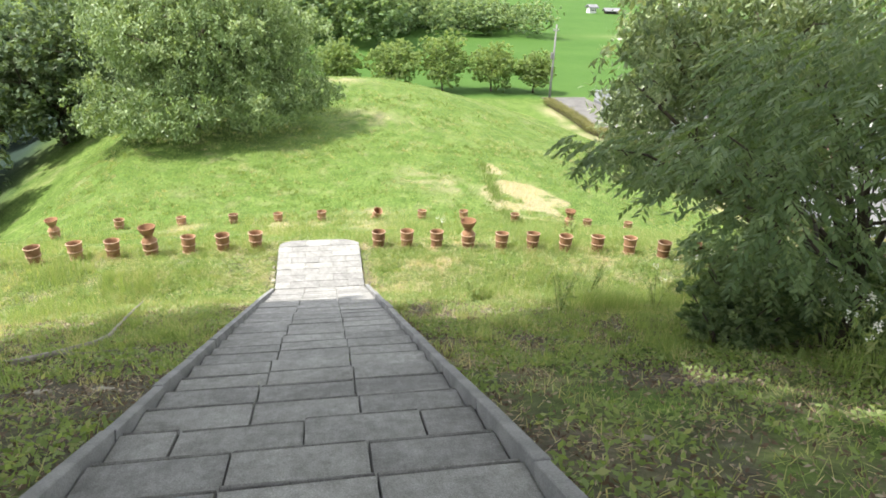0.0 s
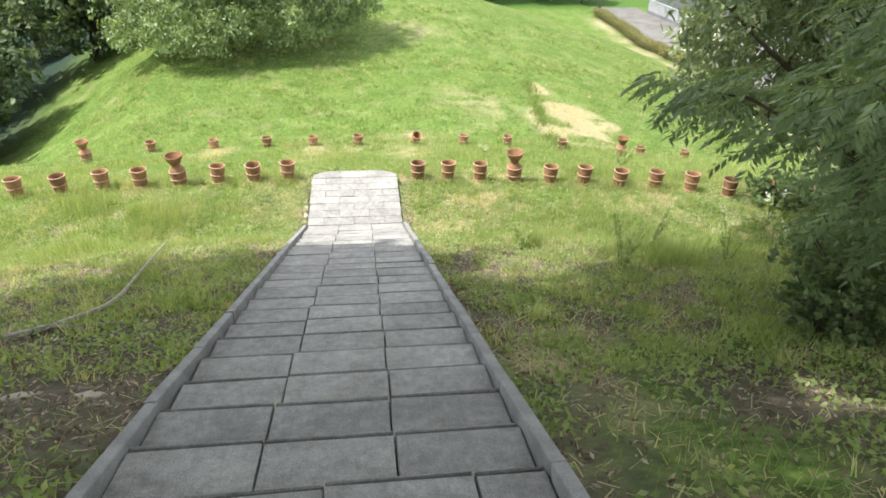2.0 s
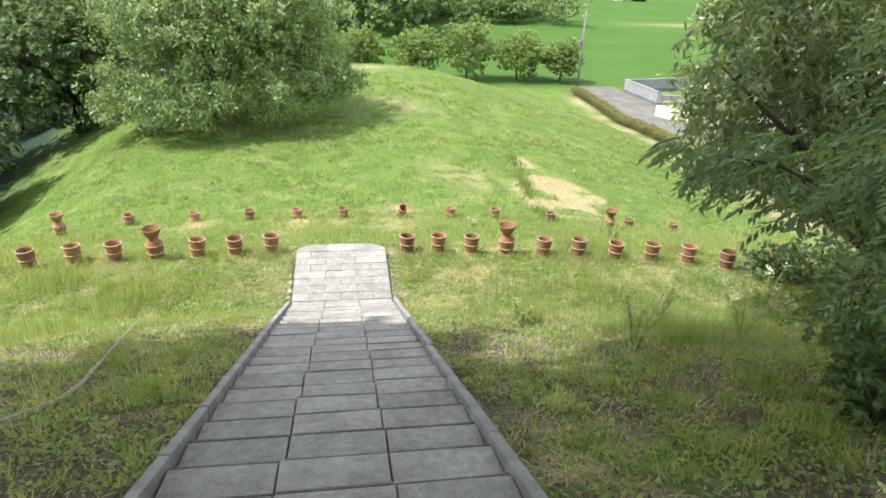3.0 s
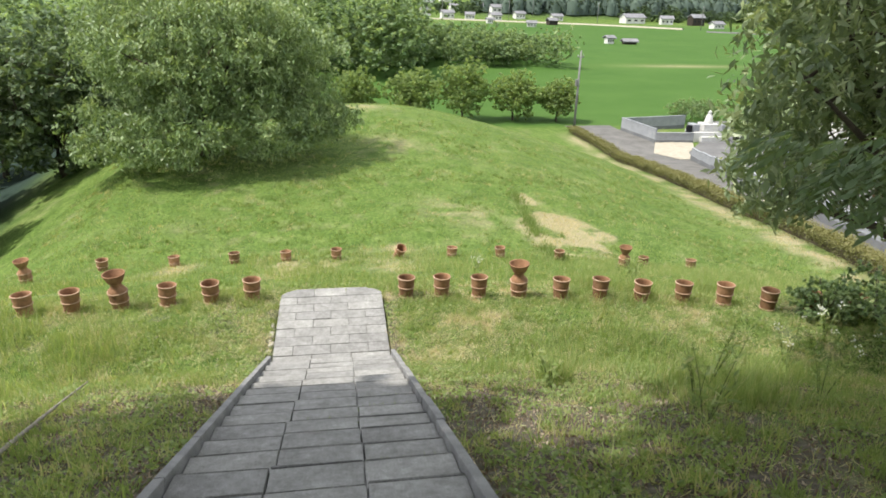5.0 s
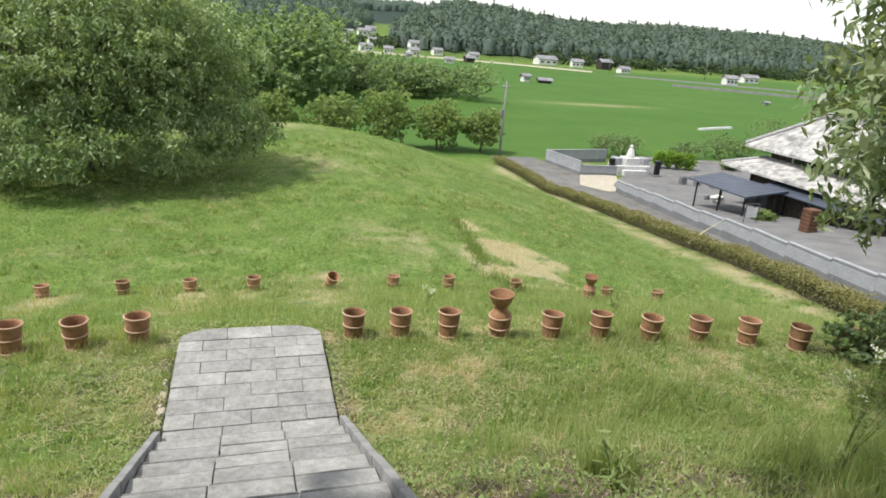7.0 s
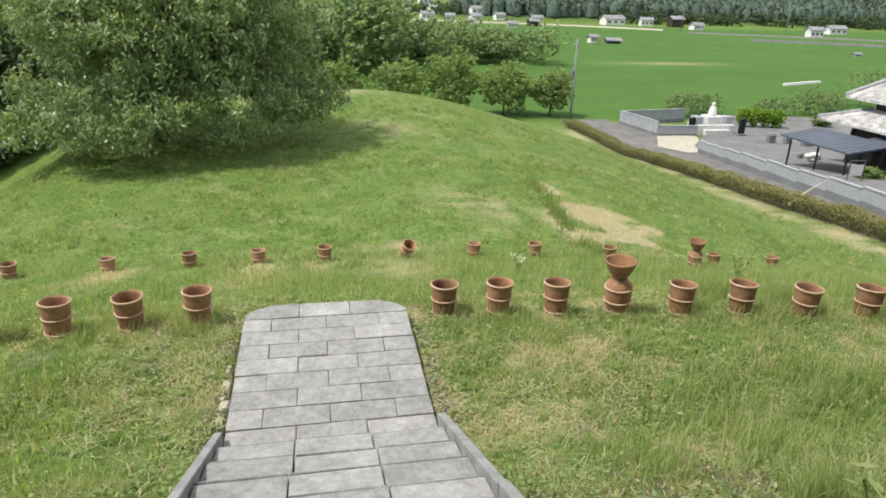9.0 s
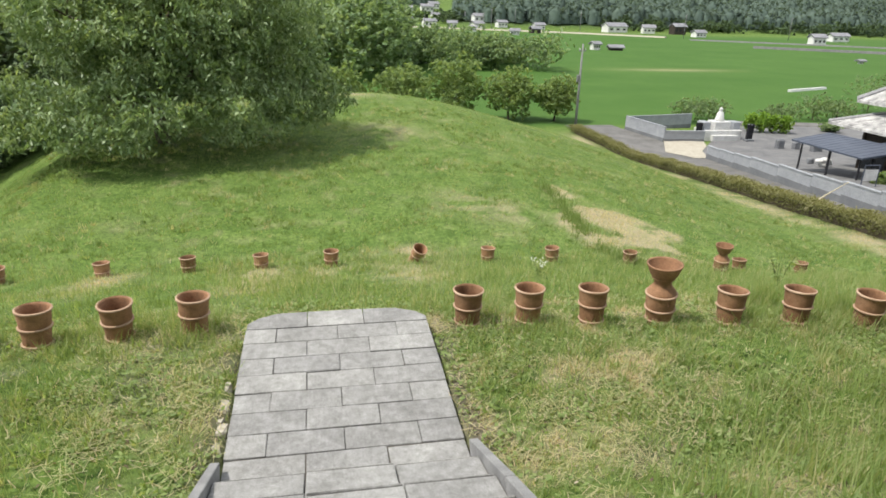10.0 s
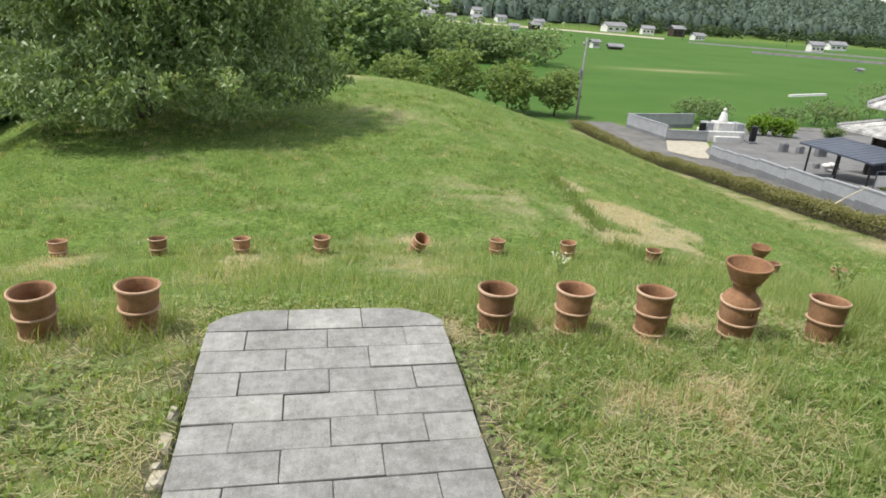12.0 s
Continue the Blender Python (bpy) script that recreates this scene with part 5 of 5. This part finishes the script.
def monument():
    x, y = 37.4, 52.4
    o = thing("stone_monument", (x, y, zl(x, y)), "white stepped stone family monument with pale carved figure on top", "monument")
    part("plinth", box(-1.9, -1.0, -0.2, 1.9, 1.0, 1.0, 0.04), WHITE, o)
    part("step", box(-1.3, -1.4, 0.05, 1.3, -1.0, 0.6, 0.03), WHITE, o)
    part("wing", box(-1.9, -0.6, 1.0, -1.2, 0.6, 1.7, 0.03), BLOCK, o)
    part("wing", box(1.2, -0.6, 1.0, 1.9, 0.6, 1.7, 0.03), BLOCK, o)
    part("dais", box(-0.8, -0.7, 1.0, 0.8, 0.7, 1.75, 0.04), WHITE, o)
    for sx, z in ((-1.05, 1.0), (1.05, 1.0)):
        part("lantern", lathe([(z, 0.16), (z + .1, .10), (z + .5, .09), (z + .55, .22), (z + .75, .20), (z + .8, .30), (z + .95, .06)], 0.03, 10), BLOCK, o)
    part("figure", lathe([(1.75, .42), (1.85, .45), (2.0, .40), (2.3, .33), (2.55, .27), (2.65, .13), (2.72, .17), (2.85, .18), (2.97, .12), (3.02, .03)], 0.05, 16), WHITE, o, smooth=True)
    for dx, yy in ((-2.35, -0.6), (2.3, -1.6)):
        s = thing("black_headstone", (x + dx, y + yy, zl(x + dx, y + yy)), "polished black upright stone slab beside the monument", "headstone", "black stones")
        part("base", box(-0.4, -0.3, -0.1, 0.4, 0.3, 0.25, 0.02), BLOCK_BASE, s)
        part("slab", box(-0.3, -0.12, 0.25, 0.3, 0.12, 1.65, 0.03), BLACK, s)


monument()


def carport():
    o = thing("carport", (32.4, 32.6, zl(32.4, 32.6)), "open carport with flat blue-grey sheet roof on dark steel posts", "carport")
    z0 = zl(32.4, 32.6)
    roof = [(32.1, 35.7, -4.95), (32.3, 29.6, -4.95), (36.0, 29.8, -4.55), (35.2, 35.9, -4.55)]
    loc = lambda p, dz=0: (p[0] - 32.4, p[1] - 32.6, p[2] - z0 + dz)
    part("roof_sheet", prism([loc(p) for p in roof], [loc(p, 0.10) for p in roof]), ROOF_METAL, o)
    for i in range(13):
        t = i / 12
        a = Vector(roof[0]).lerp(Vector(roof[1]), t)
        b = Vector(roof[3]).lerp(Vector(roof[2]), t)
        part("roof_rib", tube([loc(a, 0.11), loc(b, 0.11)], [0.012, 0.012], 4), ROOF_METAL, o)
    for x, y in ((32.6, 35.2), (32.7, 30.1), (35.0, 35.3), (35.4, 30.2), (32.65, 32.6)):
        part("post", tube([(x - 32.4, y - 32.6, zl(x, y) - z0 - 0.1), (x - 32.4, y - 32.6, -4.9 - z0)], [0.07, 0.07], 6), STEEL_DARK, o)


carport()


def roof_slope(o, eave0, eave1, top1, top0, thick, name, rib=0.32):
    """A tiled slope between an eave and a top edge, with its rolls of tiles as real ribs."""
    e0, e1, t1, t0 = (Vector(p) for p in (eave0, eave1, top1, top0))
    dn = Vector((0, 0, -thick))
    sl = part(name, prism([e0, e1, t1, t0], [e0 + dn, e1 + dn, t1 + dn, t0 + dn]), TILE, o)
    n = max(2, int((e1 - e0).length / rib))
    bm = bmesh.new()
    for i in range(n + 1):
        t = i / n
        tube([e0.lerp(e1, t) + Vector((0, 0, 0.02)), t0.lerp(t1, t) + Vector((0, 0, 0.02))], [0.06, 0.06], 4, bm)
    tagged(part("tile_relief", bm, TILE, sl), kind="stuff")


def house():
    x0, y0 = 37.5, 20.0
    zg = -7.6
    o = thing("house", (x0, y0, zg), "old dark timber house with weathered grey tiled hipped roofs", "house")
    L = lambda x, y, z: (x - x0, y - y0, z - zg)
    part("wall", box(38.2 - x0, 12 - y0, -0.4, 47 - x0, 36.2 - y0, 3.9), TIMBER, o)
    part("upper_wall", box(39.2 - x0, 13 - y0, 3.9, 46 - x0, 35.6 - y0, 5.4), TIMBER, o)
    ez, iz = -4.0, -3.15
    roof_slope(o, L(36.5, 37.8, ez), L(36.5, 11, ez), L(39.1, 11, iz), L(39.1, 35.7, iz), 0.14, "lower_roof")
    roof_slope(o, L(48.5, 37.8, ez), L(36.5, 37.8, ez), L(39.1, 35.7, iz), L(46.1, 35.7, iz), 0.14, "lower_roof")
    uz = -2.38
    rz = 0.25
    roof_slope(o, L(38.1, 37.4, uz), L(38.1, 11, uz), L(42.6, 11, rz), L(42.6, 34.6, rz), 0.18, "main_roof")
    roof_slope(o, L(47.1, 11, uz), L(47.1, 37.4, uz), L(42.6, 34.6, rz), L(42.6, 11, rz), 0.18, "main_roof")
    roof_slope(o, L(47.1, 37.4, uz), L(38.1, 37.4, uz), L(42.55, 34.6, rz), L(42.65, 34.6, rz), 0.18, "hip_roof")
    part("ridge", box(42.3 - x0, 11 - y0, rz - zg - 0.05, 42.9 - x0, 34.8 - y0, rz - zg + 0.38, 0.05), RIDGE, o)
    part("hip_ridge", tube([L(38.1, 37.4, uz + 0.1), L(42.6, 34.6, rz + 0.1)], [0.16, 0.16], 6), RIDGE, o)
    part("hip_ridge", tube([L(36.5, 37.8, ez + 0.08), L(39.1, 35.7, iz + 0.08)], [0.13, 0.13], 6), RIDGE, o)
    for i in range(9):
        y = 36.0 - 2.6 * i
        part("post", box(38.08 - x0, y - 0.1 - y0, 0, 38.26 - x0, y + 0.1 - y0, 3.5), TIMBER, o)
        if i % 2 == 0 and i < 8:
            part("screen", box(38.12 - x0, y - 2.4 - y0, 0.5, 38.17 - x0, y - 0.2 - y0, 2.3), PLASTER if i == 4 else GLASS, o)
        if i > 0:
            win = part("upper_window", box(39.14 - x0, y - 2.3 - y0, 4.5, 39.19 - x0, y - 0.2 - y0, 5.15), GLASS, o)
            part("mullion", box(39.08 - x0, y - 0.14 - y0, 4.42, 39.17 - x0, y - 0.04 - y0, 5.25), PLASTER, win)
            part("sill", box(39.06 - x0, y - 2.5 - y0, 4.4, 39.17 - x0, y - 0.15 - y0, 4.47), PLASTER, win)


house()


def lean_to():
    o = thing("lean_to_canopy", (37.0, 27.5, zl(37.0, 27.5)), "low blue-grey sheet canopy on thin posts against the house", "canopy")
    z0 = zl(37.0, 27.5)
    a = [(35.6, 32.6), (35.7, 22.4), (38.0, 22.4), (38.0, 32.6)]
    zz = (-4.75, -4.75, -4.35, -4.35)
    q = [(x - 37.0, y - 27.5, z - z0) for (x, y), z in zip(a, zz)]
    part("roof_sheet", prism(q, [(p[0], p[1], p[2] + 0.07) for p in q]), ROOF_METAL, o)
    # dark boards added in place of the shaded clutter under the canopy
    for i in range(6):
        y = 31.4 - 1.75 * i
        part("wall_board", box(36.55 - 37.0 + 0.05 * (i % 2), y - 0.8 - 27.5, zl(36.6, y) - z0 - 0.1, 36.7 - 37.0 + 0.05 * (i % 2), y + 0.8 - 27.5, -4.72 - z0), GLASS if i == 2 else TIMBER, o)
    for x, y in ((35.75, 32.4), (35.75, 30.0), (35.8, 27.6), (35.8, 25.2), (35.8, 22.7)):
        part("post", tube([(x - 37.0, y - 27.5, zl(x, y) - z0 - 0.1), (x - 37.0, y - 27.5, -4.75 - z0)], [0.05, 0.05], 6), STEEL_DARK, o)


lean_to()


def crates(x, y, n, seed):
    o = thing("crate_stack", (x, y, zl(x, y) + 0.1), "stack of reddish-brown wooden crates standing in the yard", "crates")
    for i in range(n):
        part("crate", box(-0.4, -0.35, i * 0.24, 0.4, 0.35, i * 0.24 + 0.21, 0.015), BRICKRED, o)


crates(32.5, 24.2, 6, 1)


def yard_shrub(x, y, h, w, mat, seed, label):
    z = zl(x, y)
    t = thing("garden_shrub", (x, y, z), label, "shrub", "garden shrubs")
    p, tone = crown_points(lobe_ball(0, 0, h * 0.5, w, w, h * 0.52, 8, seed, 0.5), 2200, 0.5)
    v, f, tn = leaf_cloud(p, -0.2, 0.26, 0.5, tone)
    part("foliage", np_mesh("foliage", v, f, mat, tn), mat, t)
    part("stem", tube([(0, 0, -0.1), (0, 0, h * 0.5)], [0.08, 0.05], 6), BARK, t)


BRIGHT = leafy("bright_shrub_leaves", (0.17, 0.30, 0.05), (0.27, 0.42, 0.08), (0.38, 0.52, 0.12), 0.5)
for i, (x, y, h, w, m) in enumerate(((42.9, 55.4, 2.1, 0.75, BRIGHT), (44.0, 55.1, 2.2, 0.75, BRIGHT), (45.1, 54.8, 2.1, 0.75, BRIGHT), (46.2, 54.5, 2.0, 0.75, BRIGHT), (41.0, 64, 2.8, 2.4, LEAF_D), (45.0, 66, 2.6, 2.4, LEAF_D), (53, 64, 2.2, 2.6, LEAF_D), (58, 65, 3.2, 2.8, LEAF_D), (71, 71, 5.2, 3.4, LEAF_D), (63, 67, 2.2, 2.6, LEAF_D), (33.2, 28.6, 0.8, 0.8, LEAF_C), (52, 55, 1.2, 1.2, LEAF_A))):
    yard_shrub(x, y, h, w, m, 500 + i, "bright green clipped shrub at the yard's edge" if m is BRIGHT else "green bushy shrub beyond the yard")


def yard_clutter():
    rr = random.Random(9)
    for x, y, w, h in ((40.5, 47.5, 0.7, 0.9), (41.8, 47.0, 0.6, 0.7), (43.0, 46.0, 0.9, 0.8), (36.6, 38.8, 0.5, 0.5), (37.4, 38.4, 0.4, 0.6)):
        s = thing("garden_stone", (x, y, zl(x, y)), "grey upright garden stone in the yard", "stone", "garden stones")
        bm = box(-w / 2, -w / 3, -0.1, w / 2, w / 3, h, 0.08)
        for v in bm.verts:
            v.co += Vector((rr.uniform(-.06, .06), rr.uniform(-.06, .06), rr.uniform(-.06, .06)))
        part("block", bm, BLOCK_BASE, s)
    s = thing("white_bundle", (36.0, 36.6, zl(36, 36.6) + 0.1), "heap of white sacks lying under the carport edge", "sacks")
    for i in range(4):
        bm = bmesh.new()
        bmesh.ops.create_icosphere(bm, subdivisions=2, radius=0.32)
        for v in bm.verts:
            v.co = Vector((v.co.x * 1.3, v.co.y, v.co.z * 0.55)) * (1 + rr.uniform(-.08, .08))
        part("sack", bm, WHITE, s, at=pose(rr.uniform(-.5, .5), rr.uniform(-.4, .4), 0.15 + 0.12 * i, 0, 0, rr.uniform(0, 180)), smooth=True)
    s = thing("notice_board", (31.2, 27.6, zl(31.2, 27.6) + 0.09), "pale sheet on a blue steel trolley frame", "board")
    part("sheet", box(-0.45, -0.02, 0.35, 0.45, 0.02, 1.0, 0.005), WHITE, s)
    for dx in (-0.5, 0.5):
        part("leg", tube([(dx, 0, 0), (dx, 0, 1.25)], [0.03, 0.03], 6), ROOF_METAL, s)
    part("rail", tube([(-0.5, 0, 1.25), (0.5, 0, 1.25)], [0.03, 0.03], 6), ROOF_METAL, s)


yard_clutter()


def utility_pole(x, y, h, label):
    z = zl(x, y)
    o = thing("utility_pole", (x, y, z), label, "utility pole", "utility poles")
    part("shaft", tube([(0, 0, -0.3), (0, 0, h)], [0.14, 0.085], 12), POLE, o, smooth=True)
    part("crossarm", box(-0.35, -0.04, h - 0.7, 0.35, 0.04, h - 0.6, 0.01), POLE, o)
    for dx in (-0.28, 0, 0.28):
        part("insulator", lathe([(h - 0.6, 0.04), (h - 0.5, 0.06), (h - 0.42, 0.03)], 0.015, 8), WHITE, o, at=Matrix.Translation((dx, 0, 0)))
    part("meter_box", box(-0.32, -0.1, h * 0.56, -0.14, 0.1, h * 0.56 + 0.7, 0.02), POLE, o)


utility_pole(25.4, 58.3, 8.2, "grey concrete utility pole at the bend of the lane")

# ---------------------------------------------------------------- across the valley
def far_house(x, y, w, d, h, white, turn, seed):
    z = zl(x, y)
    o = thing("far_house", pose(x, y, z, 0, 0, turn), "small white house with grey roof across the fields" if white else "dark house with slate roof across the fields", "house", "far houses")
    part("wall", box(-w / 2, -d / 2, -0.5, w / 2, d / 2, h), FAR_WHITE if white else TIMBER, o)
    e, rz = h - 0.1, h + d * 0.32
    for s in (-1, 1):
        a = [(-w / 2 - 0.5, s * (d / 2 + 0.6), e), (w / 2 + 0.5, s * (d / 2 + 0.6), e), (w / 2 + 0.5, 0, rz), (-w / 2 - 0.5, 0, rz)]
        part("roof", prism(a, [(p[0], p[1], p[2] + 0.3) for p in a]), FAR_ROOF, o)
    part("gable", prism([(-w / 2, -d / 2, h - 0.1), (-w / 2, d / 2, h - 0.1), (-w / 2, 0, rz)], [(w / 2, -d / 2, h - 0.1), (w / 2, d / 2, h - 0.1), (w / 2, 0, rz)]), FAR_WHITE if white else TIMBER, o)
    for i in range(3):
        part("window", box(-w / 2 + (i + 0.3) * w / 3, -d / 2 - 0.08, h * 0.4, -w / 2 + (i + 0.75) * w / 3, -d / 2 + 0.02, h * 0.7), GLASS, o)


for i, (x, y, w, d, h, white, turn) in enumerate(((66, 392, 14, 9, 6, 1, 12), (78, 384, 10, 8, 5, 1, -8), (90, 372, 12, 8, 5.5, 1, 20), (79, 336, 6, 5, 3.5, 1, 5), (92, 305, 8, 6, 3.2, 1, -12), (110, 330, 9, 7, 4, 0, 10),
                                                (87, 199, 4.5, 4, 3.2, 1, 10), (93, 197, 8, 4, 1.6, 0, -6), (172, 372, 26, 12, 6, 1, 14), (188, 362, 13, 9, 6, 1, -10), (203, 356, 15, 10, 8, 0, 8), (196, 322, 12, 8, 4, 1, 10),
                                                (214, 258, 11, 8, 6, 1, -6), (55, 415, 16, 9, 6, 1, 4), (38, 424, 14, 9, 6, 1, -6), (101, 412, 18, 10, 6, 1, 10), (145.5, 156, 2.6, 1.4, 1.2, 1, 0), (260, 300, 18, 9, 5, 1, 0), (130, 384, 12, 8, 5, 1, 6), (60, 520, 16, 10, 6, 1, 10), (76, 545, 18, 10, 6, 1, -8), (92, 560, 20, 12, 7, 1, 5), (104, 600, 18, 12, 7, 1, 12), (48, 560, 16, 10, 6, 1, -4), (84, 470, 14, 9, 5, 1, 8), (97, 420, 13, 9, 6, 1, -10), (111, 398, 12, 8, 5, 1, 15))):
    far_house(x, y, w * 0.52, d * 0.52, h * 0.52, white, turn, i)
for x, y in ((98, 372), (140, 345), (175, 300), (232, 300), (60, 372), (262, 262), (120, 400)):
    utility_pole(x, y, 11, "grey utility pole beside the far road")



def far_strip(name, label, category, pts, w, h, mat):
    """A long low bank or rail through points on the valley floor."""
    bm = bmesh.new()
    for (xa, ya), (xb, yb) in zip(pts, pts[1:]):
        n = Vector((-(yb - ya), xb - xa, 0)).normalized() * w / 2
        za, zb = zl(xa, ya), zl(xb, yb)
        A = [Vector((xa, ya, za - 0.3)) - n, Vector((xa, ya, za - 0.3)) + n, Vector((xa, ya, za + h)) + n * .6, Vector((xa, ya, za + h)) - n * .6]
        B = [Vector((xb, yb, zb - 0.3)) - n, Vector((xb, yb, zb - 0.3)) + n, Vector((xb, yb, zb + h)) + n * .6, Vector((xb, yb, zb + h)) - n * .6]
        prism(A, B, bm)
    tagged(new(name, mesh_of(name, bm, mat)), label, category, kind="structure")


far_strip("valley_road", "pale raised road along the far side of the fields", "road", [(-40, 402), (62, 376), (110, 352), (136, 336), (168, 304)], 4, 0.6, CREAM)
far_strip("valley_road", "pale raised road along the far side of the fields", "road", [(168, 282), (200, 262), (240, 232), (300, 200)], 3.5, 0.5, GRAVEL)
far_strip("field_bank", "low pale embankment between the fields", "bank", [(160, 224), (200, 196), (250, 168)], 2.5, 0.8, GRAVEL)
far_strip("white_sheet", "white plastic sheet lying along the field path", "sheet", [(76, 92.8), (81, 95), (86, 97)], 0.9, 0.35, WHITE)
far_strip("field_lane", "pale lane behind the yard", "road", [(44, 62), (55, 58), (66, 55), (80, 52)], 3.0, 0.3, ASPHALT)
